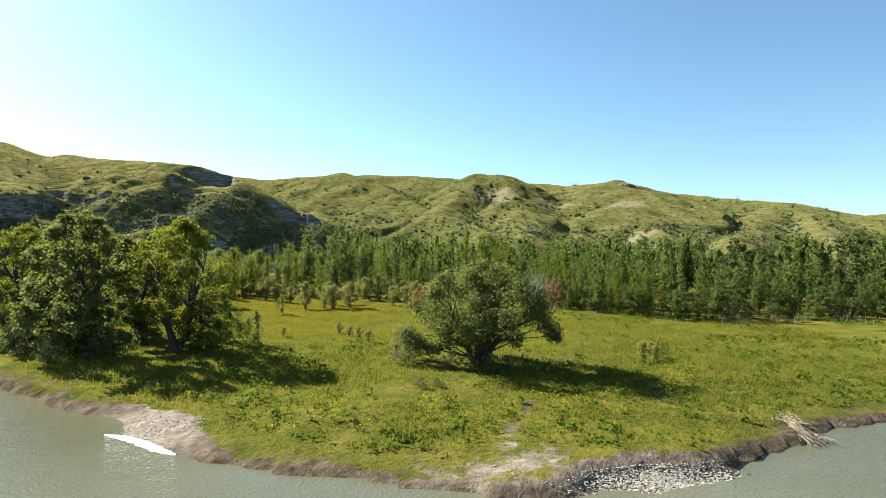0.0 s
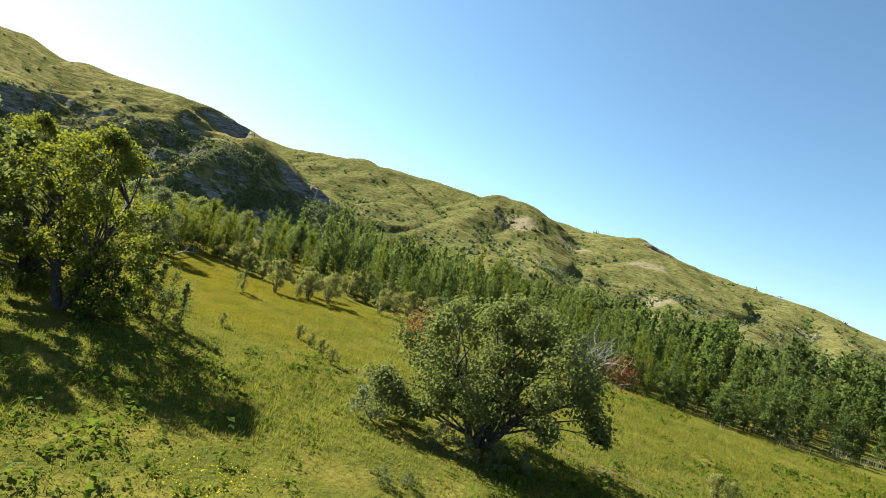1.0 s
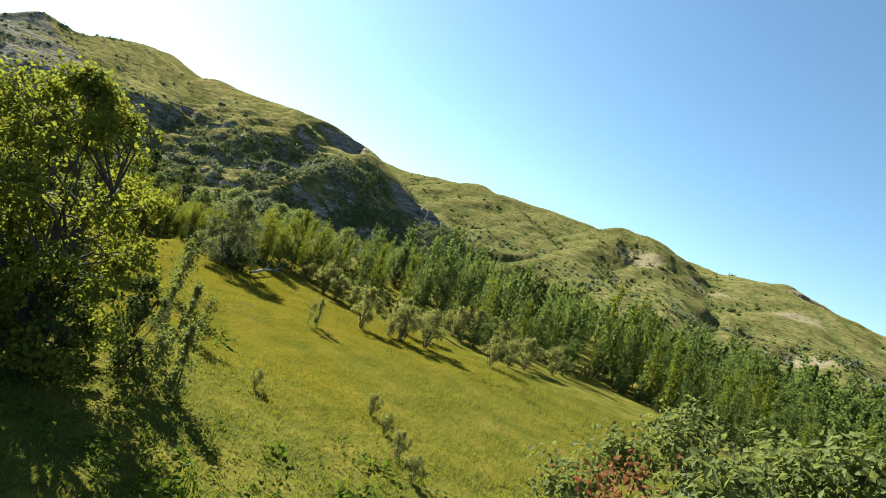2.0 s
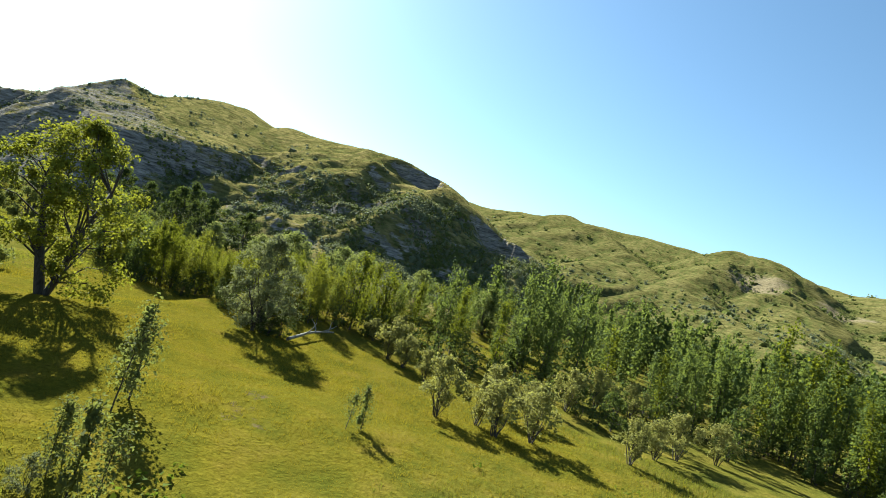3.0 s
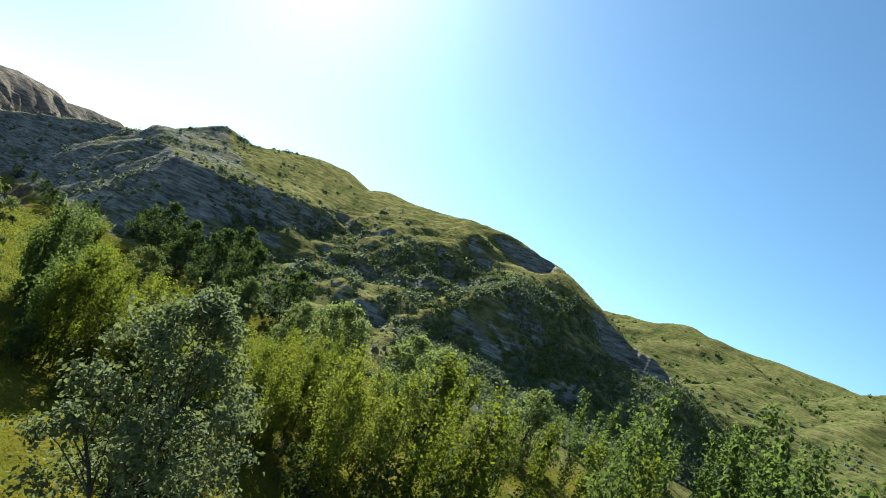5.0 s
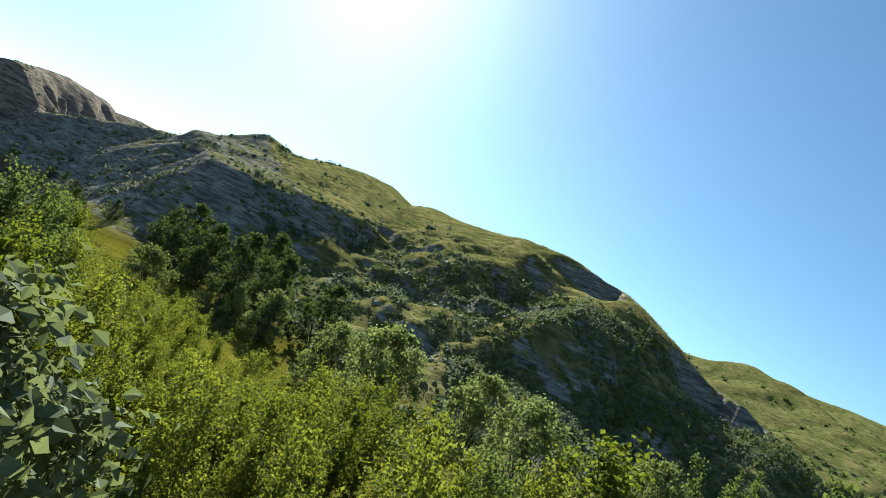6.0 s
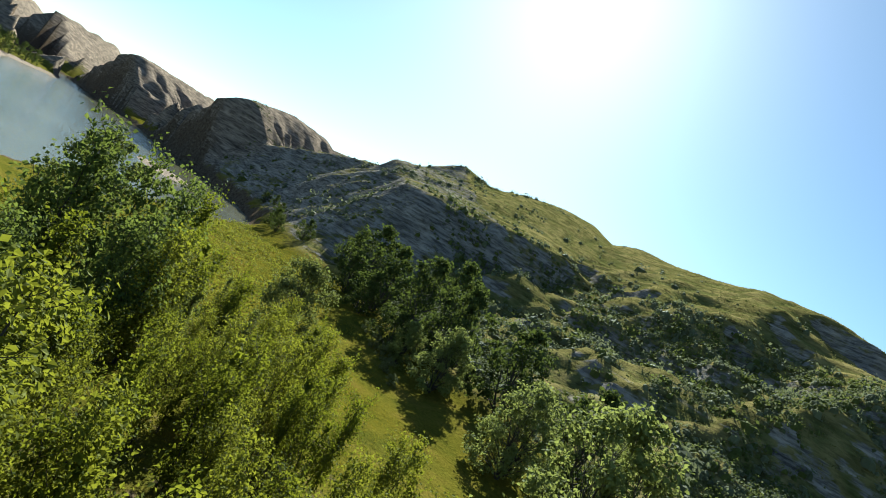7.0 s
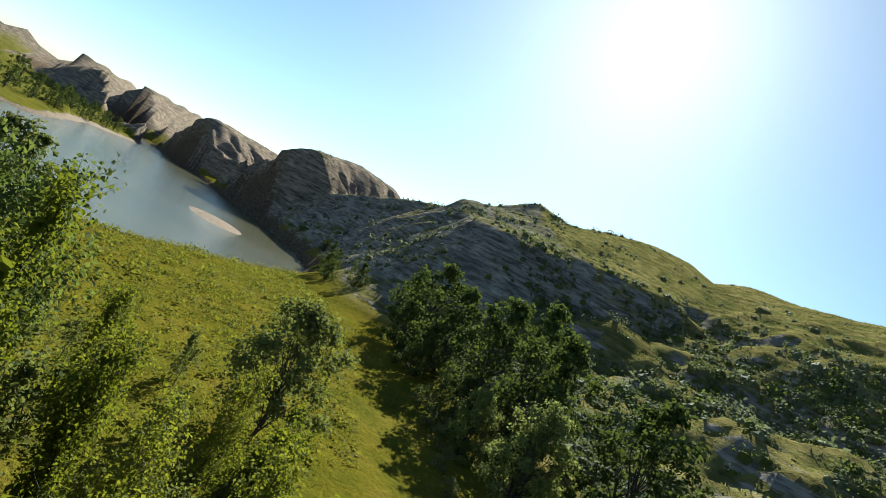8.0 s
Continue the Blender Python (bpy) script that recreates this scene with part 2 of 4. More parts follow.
# the river: the meadow's bank, then the foot of the hills, the spit, and the opposite bank
RIVER = [(858.7, 114.4), (286.3, 71.5), (114.6, 59.1), (57.3, 45.8), (27.7, 35.5), (22.0, 32.7), (18.0, 28.9), (15.0, 25.3), (10.5, 23.6), (5.8, 23.0), (0.7, 23.7), (-5.8, 24.4), (-10.4, 25.9), (-12.8, 26.7), (-17.2, 28.5), (-20.3, 31.9), (-27.2, 36.9), (-31.4, 38.9),
         (-50, 48), (-80, 68), (-104, 86), (-116, 96), (-127, 104), (-141, 115), (-155, 124), (-170, 129), (-200, 131), (-250, 124), (-300, 112), (-360, 97),
         (-420, 76), (-520, 40), (-700, -60), (-720, -90), (-520, 5), (-440, 40), (-370, 74), (-340, 76), (-290, 66), (-205, 70),
         (-150, 20), (-90, -30), (0, -45), (120, -10), (300, 5), (900, 30)]
ISLAND = (-181, 110, 13, 8)


def bearing(az, el, dist, eye):
    """The place at that many degrees left of +y, degrees up, and metres off."""
    a, e = radians(az), radians(el)
    return (eye[0] - math.sin(a) * dist, eye[1] + math.cos(a) * dist, eye[2] + math.tan(e) * dist)


LOOKOUT, PERCH = (1.6, -0.9, 9.3), (-59.9, 104.1, 9.4)
# crest lines of the hills: x, y, height
BLUFF = [(-330, 300, 50), (-260, 265, 51), (-205, 240, 52), (-192, 231, 53.4), (-176, 226, 43.8), (-156, 222, 46.8), (-140, 220, 45.2), (-128, 218, 44.3),
         (-107, 203, 41.4), (-97, 207, 40.4), (-88, 207, 37.9), (-80, 205, 32), (-64, 202, 26.2), (-50, 205, 19.6), (-40, 208, 9)]
PEAK = [(-200, 185, 45.2), (-185, 179.5, 39), (-170, 174, 33.8), (-156, 169, 28.8), (-142, 163.5, 23.4), (-133, 157, 17), (-124, 150, 9)]
SADDLE = [(-192, 231, 53), (-192, 222, 52.5), (-193, 211, 47.5), (-194.5, 203, 44.6), (-195, 194, 43.6)]
FOLD = [(-158, 221, 46), (-155, 200, 37.5), (-148, 184, 29.5), (-140, 173, 22)]
WEST = [(-200, 185, 45.2), (-204, 183.5, 41), (-209, 181, 37), (-215, 178, 33.8), (-232, 173, 26.5), (-250, 167, 17)]
BOWL = [(-188, 202, 40), (-172, 196, 37.5), (-158, 188, 34), (-146, 178, 29)]
FAR = [bearing(*v, LOOKOUT) for v in ((40, 6.3, 700), (27.7, 6.0, 640), (22, 6.6, 600), (18.9, 6.5, 580), (14.7, 6.95, 560), (9.7, 7.3, 560), (4.7, 7.3, 560), (1.3, 7.15, 560),
       (-7.7, 6.65, 560), (-9.9, 6.4, 560), (-20.2, 5.5, 560), (-24, 5.05, 540), (-28.3, 4.55, 520), (-31.6, 3.7, 520), (-33.1, 3.4, 500), (-34, 2.8, 600),
       (-35.6, 3.4, 600), (-45, 3.5, 620), (-60, 3.5, 700))]
# spurs that run from the far crest towards the river
SPURS = [[bearing(*v, LOOKOUT) for v in line] for line in (
    ((13.9, 6.9, 475), (12.2, 7.5, 450), (10.0, 7.1, 430), (6.6, 5.5, 380), (3.05, 3.7, 330), (-1.0, 2.4, 285), (-5.0, 1.2, 245)),
    ((-0.7, 7.2, 445), (-1.6, 7.7, 420), (-3.9, 7.55, 415), (-4.65, 5.6, 370), (-5.2, 3.4, 315), (-6.1, 1.2, 250)),
    ((-1.6, 7.7, 420), (0.1, 6.1, 380), (2.1, 4.4, 340)),
    ((-9.9, 6.3, 480), (-12.5, 6.6, 450), (-14.9, 7.0, 430), (-15.4, 5.5, 390), (-16.7, 3.4, 340), (-19.5, 1.4, 285)),
    ((-14.9, 7.0, 430), (-17.2, 6.25, 440), (-20.2, 5.4, 460)),
    ((-28.3, 4.5, 470), (-26.6, 3.5, 400), (-25.3, 2.0, 330), (-24.5, 0.8, 270)),
    ((-28.3, 4.5, 470), (-30.8, 3.2, 400), (-32.4, 1.5, 330), (-33.2, 0.6, 280)),
    ((-8.8, 5.3, 440), (-9.4, 3.9, 380), (-10.5, 2.0, 310), (-11.5, 0.8, 260)),
    ((-21, 5.2, 520), (-21.6, 4.1, 430), (-21.2, 2.7, 350), (-20.9, 1.2, 290)),
    ((18.9, 6.2, 560), (17, 5.2, 480), (15.5, 4.2, 400), (13.4, 2.8, 320)),
    ((-35.6, 3.4, 600), (-34.6, 1.5, 420), (-34.3, 0.4, 330)))]
CLIFF_A = [bearing(*v, PERCH) for v in ((68.5, 6.2, 350), (71, 6.2, 330), (73.6, 5.8, 300), (74.2, 6.5, 288), (78.1, 6.8, 240), (82.6, 6.0, 202), (84.5, 4.2, 205), (86.3, 1.4, 210), (87.6, -1.9, 214))]
CLIFF_B = [bearing(*v, PERCH) for v in ((84, 3.6, 455), (87, 3.6, 400), (91.6, 3.6, 320), (93.2, 2.4, 323), (94.4, 0.6, 327), (95.2, -1.4, 331))]
CLIFF_C = [bearing(*v, PERCH) for v in ((92, 3.0, 620), (96.1, 2.9, 510), (99.9, 2.7, 410), (101.2, 1.6, 414), (102.2, -0.6, 418))]
CLIFF_D = [bearing(*v, PERCH) for v in ((97, 2.3, 760), (100, 2.5, 680), (102.5, 2.5, 600), (104, 1.2, 606), (105, -0.3, 612))]
CLIFF_E = [bearing(*v, PERCH) for v in ((102, 1.9, 900), (108, 1.8, 800), (114, 1.5, 900))]
# crests: points, side slope, roundness
CRESTS = [(BLUFF, 0.36, 6), (PEAK, 0.55, 2), (SADDLE, 0.36, 5), (WEST, 0.85, 1.5), (FOLD, 0.46, 9), (BOWL, 0.26, 8), (FAR, 0.33, 14), (CLIFF_A, 0.97, 5), (CLIFF_B, 0.92, 6), (CLIFF_C, 0.92, 7),
          (CLIFF_D, 0.8, 5), (CLIFF_E, 0.7, 6)] + [(line, 0.47, 6) for line in SPURS]
# scarps where the slope has slipped: x from, x to, y of the break, its height, how far the slip reaches down
SCARPS = [(-99, -78, 205, 8, 12), (-67, -46, 199, 9, 10), (-112, -80, 163, 2.4, 7), (-104, -76, 181, 2.6, 7), (-88, -60, 172, 2.4, 6), (-128, -104, 175, 2.0, 6), (-118, -92, 150, 1.8, 6),
          (8, 30, 392, 2.5, 14), (14, 36, 366, 1.8, 10), (108, 132, 402, 3, 16), (66, 80, 418, 2.5, 10), (146, 168, 392, 2.5, 14), (74, 96, 292, 2, 8), (20, 40, 345, 2, 9)]
# bare slumped soil on the far hills: x, y, reach in x and y
SLUMPS = [(22, 372, 17, 20), (120, 400, 13, 15), (160, 382, 15, 13), (86, 286, 14, 12), (60, 372, 14, 10), (100, 350, 16, 12), (-95, 440, 13, 8), (185, 330, 8, 8)]
slips = random.Random(12)
for k in range(34):
    x0, y0 = slips.uniform(-140, -52), slips.uniform(145, 194)
    SCARPS.append((x0, x0 + slips.uniform(6, 18), y0, slips.uniform(0.8, 2.4), slips.uniform(3, 6)))
# the ground that the poplars stand on
GROVE = [(-80, 100), (-70, 96), (-61, 93), (-53, 95.5), (-45, 96), (-41, 101), (-36, 105), (-26, 104), (-13, 114), (4, 119), (17, 92), (30, 81), (60, 85), (130, 92), (260, 110),
         (260, 170), (120, 190), (60, 215), (0, 215), (-35, 185), (-47, 160), (-52, 140), (-56, 122), (-60, 114), (-72, 110), (-80, 107)]
# bare soil: paths worn through the grass (line, half width, how bare)
TRACKS = [([(2.2, 23.5), (3.2, 26), (4.5, 30), (6.5, 36)], 0.7, 0.55), ([(1.5, 24.5), (4, 25.5), (6, 26.5)], 1.8, 0.55), ([(6.5, 52), (9, 50.5), (13, 49.5)], 0.7, 0.6),
          ([(14.6, 36), (15, 40)], 0.5, 0.55), ([(-27, 72), (-29, 76)], 1.4, 0.42)]


def height(x, y):
    """Ground height, and the masks: hill, clay, mud."""
    x, y = np.asarray(x, float), np.asarray(y, float)
    wx = x + 5 * fbm(x / 38, y / 38, 3, 3)
    wy = y + 5 * fbm(x / 38, y / 38, 3, 5)
    hill = np.full(x.shape, -30.0)
    broad = fbm(x / 45, y / 45, 2, 18)
    flute = fbm(x / 6, y / 6, 2, 12)
    px, py = x + 0.35 * (wx - x), y + 0.35 * (wy - y)
    for n, (line, slope, rnd) in enumerate(CRESTS):
        far = line is FAR or line in SPURS
        cliff = line in (CLIFF_A, CLIFF_B, CLIFF_C, CLIFF_D)
        gap, deep, start = (34, 0.2, 40) if far else (7, 0.3, 7) if cliff else (15, 0.12, 30) if line is BLUFF else (15, 0.04, 30)
        along = 31.7 * n
        for (ax, ay, az), (bx, by, bz) in zip(line, line[1:]):
            dx, dy = bx - ax, by - ay
            length = math.hypot(dx, dy)
            f = np.clip(((px - ax) * dx + (py - ay) * dy) / (length * length), 0, 1)
            d = np.hypot(px - ax - f * dx, py - ay - f * dy)
            along += length
            on = np.nonzero(np.maximum(az, bz) - 0.5 * min(slope, 0.42) * np.clip(d - rnd, 0, None) > hill)
            if not len(on[0]):
                continue
            f, d, top = f[on], d[on], az + f[on] * (bz - az)
            s = (along - length + f * length) / gap + 0.5 * broad[on]
            # gullies that run down from the crest, sharp in their beds
            bed = 1 - np.abs(value_noise(s, 0.05 * d / gap, 40 + n)) * 2.2 + 0.35 * (0.6 - np.abs(value_noise(2.7 * s, 0.1 * d / gap, 60 + n)) * 2)
            rib = 1 + deep * bed * np.clip(d / start, 0, 1) + (0.15 * flute[on] if cliff else 0.05 * broad[on]) * np.clip(d / 10, 0, 1)
            run = np.sqrt(d * d + rnd * rnd) - rnd
            drop = slope * rib * run
            if line in (PEAK, WEST):       # grass behind, a bare face towards the river that eases downwards
                side = dx * (py[on] - ay) - dy * (px[on] - ax)
                drop = np.where((side if line is PEAK else -side) > 0, 0.42 * rib * run, np.interp(top, [20, 42], [10, 1.5]) * (1 - np.exp(-run / 8)) + 0.58 * rib * run)
            if line is SADDLE:      # falls away sharply to the west
                drop = np.where(px[on] < ax + f * dx, 0.8, slope) * rib * run
            if line is BLUFF:       # steeper above, easing towards the foot, but sheer at the nose
                drop = rib * (0.52 * np.minimum(run, 24) + 0.35 * np.clip(run - 24, 0, None)) + 0.42 * step(-92, -64, x[on]) * 6 * np.log1p(np.exp(np.clip((d - 0.9 * top) / 6, -30, 30)))
            hill[on] = np.maximum(hill[on], top - drop)
    hill = np.maximum(hill, np.where((x > -60) & (y > 200), 0.09 * (y - 215) * step(-60, -20, x) * step(420, 330, y) + 1.2 * broad, -30.0))
    foot = np.interp(x, [-262, -250, -200, -168, -150, -118, -97, -85, -73, -55, -42], [96, 124, 132, 130.5, 126, 129, 130, 131, 135, 142, 158])
    apron = np.where((x > -262) & (x < -42) & (y < 240), (0.5 + 0.7 * step(-125, -142, x) + 0.15 * step(-85, -65, x)) * (y - foot + 2 + 3 * step(-142, -125, x)) + 1.6 * fbm(x / 11, y / 11, 3, 63) + 50 * step(-62, -42, x), 200.0)
    hill = np.minimum(hill, apron)
    scar = np.zeros(x.shape)
    jag = 1.5 * fbm(x / 5, y / 5, 3, 51) + 3 * fbm(x / 22, y / 22, 2, 53)
    for x0, x1, y0, deep, reach in SCARPS:
        mid, half = (x0 + x1) / 2, (x1 - x0) / 2
        below = y0 + jag - 2.5 * ((x - mid) / half) ** 2 - y
        how = np.clip(1 - ((x - mid) / half) ** 2, 0, 1) * step(0, 0.9, below) * np.exp(-np.clip(below, 0, None) / reach)
        hill = hill - deep * how
        scar = np.maximum(scar, np.clip(deep / 3, 0, 1) * how)
    far_off = step(225, 260, y)
    broken = step(-38, -55, x) * step(2, 6, hill) * step(31, 23, hill - 10 * step(-140, -165, x)) * (1 - far_off) * step(-262, -250, x)
    rough = np.clip(hill / 15, 0, 1)
    hill = hill + rough * (0.25 + 0.35 * far_off) * fbm(x / 13, y / 13, 4, 21)
    # slipped blocks and hollows on the broken face
    east = step(-140, -128, x)
    hill = hill + broken * ((0.2 + 0.3 * east) * fbm(x / 9, y / 9, 3, 31) - (0.15 + 0.75 * east) * np.abs(fbm(x / 5.5, y / 4, 3, 33)) + 0.3 * fbm(x / 1.9, y / 1.9, 2, 35))
    ledge = 1.25
    f = hill / ledge + 0.8 * fbm(x / 12, y / 12, 3, 9)
    terrace = (np.floor(f) + step(0.3, 0.85, f - np.floor(f)) - f) * ledge
    hill = hill + (0.6 * broken + 0.06 + 0.35 * far_off) * terrace * (0.6 + 0.4 * fbm(x / 8, y / 8, 2, 10))
    k = 3.0
    plain = 0.22 * fbm(x / 11, y / 11, 3, 2) + 0.05 * fbm(x / 1.7, y / 1.7, 2, 6)
    z = plain + k * np.log1p(np.exp(np.clip((hill - 1.5) / k, -30, 30))) + 1.5 * far_off * step(4, 20, hill)
    d, _ = poly_dist(x, y, RIVER, True)
    wet = inside(x, y, RIVER)
    ex, ey, ea, eb = ISLAND
    shoal = np.clip(1 - np.hypot((x - ex) / ea, (y - ey) / eb), -1, 1)
    edge = d + 0.7 * fbm(x / 4, y / 4, 3, 14)
    beach = np.exp(-((x + 15.5) / 4.3) ** 2 - ((y - 31) / 5) ** 2) + 0.75 * np.exp(-((x - 10.5) / 6) ** 2 - ((y - 25) / 4) ** 2)
    beach = beach + np.exp(-((x + 290) / 80) ** 2 - ((y - 66) / 30) ** 2)
    z = np.where(hill < 2, z - 0.62 * np.exp(-np.clip(edge, 0, None) / 5.0), z)
    run = 0.6 + 5.5 * np.clip(beach, 0, 1)
    bank = WATER_Z - 0.15 + (1.65 + plain) * np.where(run > 1.5, np.clip(edge / run, 0, 1) ** 2.0, step(0, 1, edge / run))
    z = np.where(wet, WATER_Z - 0.15 - np.clip(d * 0.3, 0, 1.5), np.where(edge < run, np.minimum(bank, z), z))
    z = np.where(wet, np.maximum(z, WATER_Z - 0.22 + 0.7 * shoal), z)
    mud = np.where(wet, 1.0, 1 - step(0.5, 1.0, edge / (run + 0.3)))
    mud = np.maximum(mud, 0.48 * np.exp(-(edge / 3.6) ** 2))
    # grove floor: brown leaf litter, and tree shade darkened into the same colour
    mud = np.maximum(mud, 0.34 * inside(x, y, GROVE))
    for line, wide, how in TRACKS:
        d, _ = poly_dist(x + 0.5 * fbm(x / 2, y / 2, 2, 4), y, line)
        mud = np.maximum(mud, how * np.exp(-(d / wide) ** 2))
    hillness = step(1.0, 4.0, hill)
    return z, hillness, mud, scar


def sandiness(x, y):
    """Pale dry sand: the little beach, the worn landing, the bar in the river and the far spit."""
    ex, ey, ea, eb = ISLAND
    s = np.exp(-((x + 15.5) / 4.8) ** 2 - ((y - 31) / 4.5) ** 2) + 0.75 * np.exp(-((x - 3.5) / 4) ** 2 - ((y - 26.5) / 3) ** 2) + 0.4 * np.exp(-((x - 12) / 5) ** 2 - ((y - 26) / 2) ** 2)
    s = s + (np.hypot((x - ex) / ea, (y - ey) / eb) < 1.2) + np.exp(-((x + 290) / 90) ** 2 - ((y - 68) / 12) ** 2)
    return np.clip(s, 0, 1)


def golden_tone(x, y):
    """Where the meadow takes the golden colour: the open middle, away from the river, and the strip."""
    # strip term: golden mix brightens the ground in place of backlit grass glow
    v = 0.6 * step(-62, -70, x) * step(90, 98, y) + step(-2, -22, x + 0.15 * (y - 60)) * step(52, 70, y) * step(-66, -56, x) + 0.35 * step(50, 70, y)
    return np.clip(v + 0.25 * fbm(x / 12, y / 12, 3, 44), 0, 1)


def axis(stops):
    """Grid lines: (from, to, spacing) stretches, widening to the horizon at both ends."""
    lines = [np.arange(a, b, s) for a, b, s in stops] + [[stops[-1][1]]]
    mid = np.concatenate(lines)
    lo, hi, s0, s1 = mid[0], mid[-1], stops[0][2], stops[-1][2]
    out_lo, out_hi = [], []
    while lo > -4200:
        s0 *= 1.22
        lo -= s0
        out_lo.append(lo)
    while hi < 4200:
        s1 *= 1.22
        hi += s1
        out_hi.append(hi)
    return np.concatenate([out_lo[::-1], mid, out_hi])


def build_ground():
    xs = axis([(-420, -270, 2.2), (-270, -120, 1.5), (-120, -60, 1.1), (-60, 45, 0.65), (45, 210, 2.0), (210, 300, 4.0)])
    ys = axis([(-60, 18, 4.0), (18, 60, 0.6), (60, 128, 0.95), (128, 206, 0.85), (206, 240, 1.2), (240, 470, 2.2), (470, 560, 5.0)])
    gx, gy = np.meshgrid(xs, ys)
    z, hillness, mud, scar = height(gx, gy)
    zx = np.gradient(z, xs, axis=1)
    zy = np.gradient(z, ys, axis=0)
    steep = np.hypot(zx, zy)
    side = ((gx + 142) * 21.5 + (gy - 163.5) * 58) / 61.9          # which side of the peak's spur
    west = step(1, -3, side) * step(-112, -130, gx)
    clay = hillness * np.clip(step(0.8, 1.5, steep) * 0.6 + (0.45 + 0.1 * step(20, 30, z)) * west + 0.45 * step(-235, -250, gx), 0, 0.8)
    face = step(29, 22, z) * step(2, 5, z) * step(-152, -132, gx) * step(-36, -50, gx) * step(222, 212, gy)
    clay = np.maximum(clay, face * (0.24 + 0.24 * fbm(gx / 14, gy / 14, 2, 71)))
    clay = clay * (1 - 0.75 * step(240, 330, gy))
    clay = np.clip(np.maximum(clay, 0.62 * scar * step(260, 235, gy)), 0, 0.85)
    bare = np.zeros(z.shape)
    for sx, sy, rx, ry in SLUMPS:
        bare = np.maximum(bare, np.exp(-((gx - sx) / rx) ** 2 - ((gy - sy) / ry) ** 2))
    bare = np.maximum(bare, 0.5 * scar * step(240, 270, gy))
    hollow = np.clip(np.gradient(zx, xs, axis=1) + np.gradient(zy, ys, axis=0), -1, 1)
    me = fast_mesh("ground", np.stack([gx, gy, z], -1).reshape(-1, 3), grid_faces(*gx.shape), GROUND, True)
    for name, v in (("hill", hillness), ("clay", clay), ("mud", mud), ("dry", golden_tone(gx, gy)), ("brown", step(-225, -250, gx)), ("bare", bare), ("damp", step(0.0, 0.05, hollow) * hillness), ("sand", sandiness(gx, gy)), ("cured", step(-25, -50, gx) * step(250, 225, gy))):
        a = me.attributes.new(name, "FLOAT", "POINT")
        a.data.foreach_set("value", v.astype(np.float32).ravel())
    tagged(new("ground", me), "green river flat under grassy eroded badland hills", "ground", kind="structure")
    return xs, ys, (z, hillness, mud, scar)


def grid_faces(rows, cols):
    i = np.arange(rows * cols).reshape(rows, cols)
    return np.stack([i[:-1, :-1], i[:-1, 1:], i[1:, 1:], i[1:, :-1]], -1).reshape(-1, 4)


GROUND_GRID = build_ground()


def lie(x, y):
    """Height and masks of the ground as built, anywhere on its sheet."""
    xs, ys, layers = GROUND_GRID
    x, y = np.asarray(x, float), np.asarray(y, float)
    i = np.clip(np.searchsorted(xs, x) - 1, 0, len(xs) - 2)
    j = np.clip(np.searchsorted(ys, y) - 1, 0, len(ys) - 2)
    u, v = (x - xs[i]) / (xs[i + 1] - xs[i]), (y - ys[j]) / (ys[j + 1] - ys[j])
    return [(a[j, i] * (1 - u) + a[j, i + 1] * u) * (1 - v) + (a[j + 1, i] * (1 - u) + a[j + 1, i + 1] * u) * v for a in layers]


xs = np.linspace(-1500, 1500, 60)
gx, gy = np.meshgrid(xs, np.linspace(-900, 700, 40))
water_me = fast_mesh("water", np.stack([gx, gy, np.full(gx.shape, WATER_Z)], -1).reshape(-1, 3), grid_faces(*gx.shape), WATER, True)
tagged(new("water", water_me), "silty grey-green river with sunlit ripples", "river", kind="structure")


# ---------------------------------------------------------------- trees
def ground_z(x, y):
    return float(lie(x, y)[0])


def tubes(segments, sides=5):
    """One mesh of tapered tubes from chains of (point, radius)."""
    V, Q = [], []
    ang = np.arange(sides) * 2 * math.pi / sides
    for chain in segments:
        start = len(V)
        pts = [Vector(p) for p, _ in chain]
        for i, (p, r) in enumerate(chain):
            way = (pts[min(i + 1, len(pts) - 1)] - pts[max(i - 1, 0)]).normalized()
            a = way.orthogonal().normalized()
            b = way.cross(a)
            if i and a.dot(last) < 0.9:
                a = (last - way * last.dot(way)).normalized()
                b = way.cross(a)
            last = a
            for t in ang:
                V.append(pts[i] + r * (math.cos(t) * a + math.sin(t) * b))
        for i in range(len(chain) - 1):
            for k in range(sides):
                k2 = (k + 1) % sides
                Q.append((start + i * sides + k, start + i * sides + k2, start + (i + 1) * sides + k2, start + (i + 1) * sides + k))
    return np.array([tuple(v) for v in V]), np.array(Q)


def leaves(rng, centres, size, facing):
    """Leaf blades as small folded diamonds that face roughly the given ways."""
    c = np.asarray(centres)
    k = len(c)
    n = facing / (np.linalg.norm(facing, axis=1)[:, None] + 1e-9) + rng.normal(0, 0.55, (k, 3))
    n /= np.linalg.norm(n, axis=1)[:, None]
    way = np.cross(n, rng.normal(0, 1, (k, 3)))
    way /= np.linalg.norm(way, axis=1)[:, None] + 1e-9
    side = np.cross(n, way)
    s = size * rng.uniform(0.6, 1.35, (k, 1))
    lift = n * s * 0.12
    V = np.stack([c - way * s * 0.5, c + side * s * 0.38 + lift, c + way * s * 0.55, c - side * s * 0.38 + lift], 1)
    return V.reshape(-1, 3), np.arange(4 * k).reshape(-1, 4)


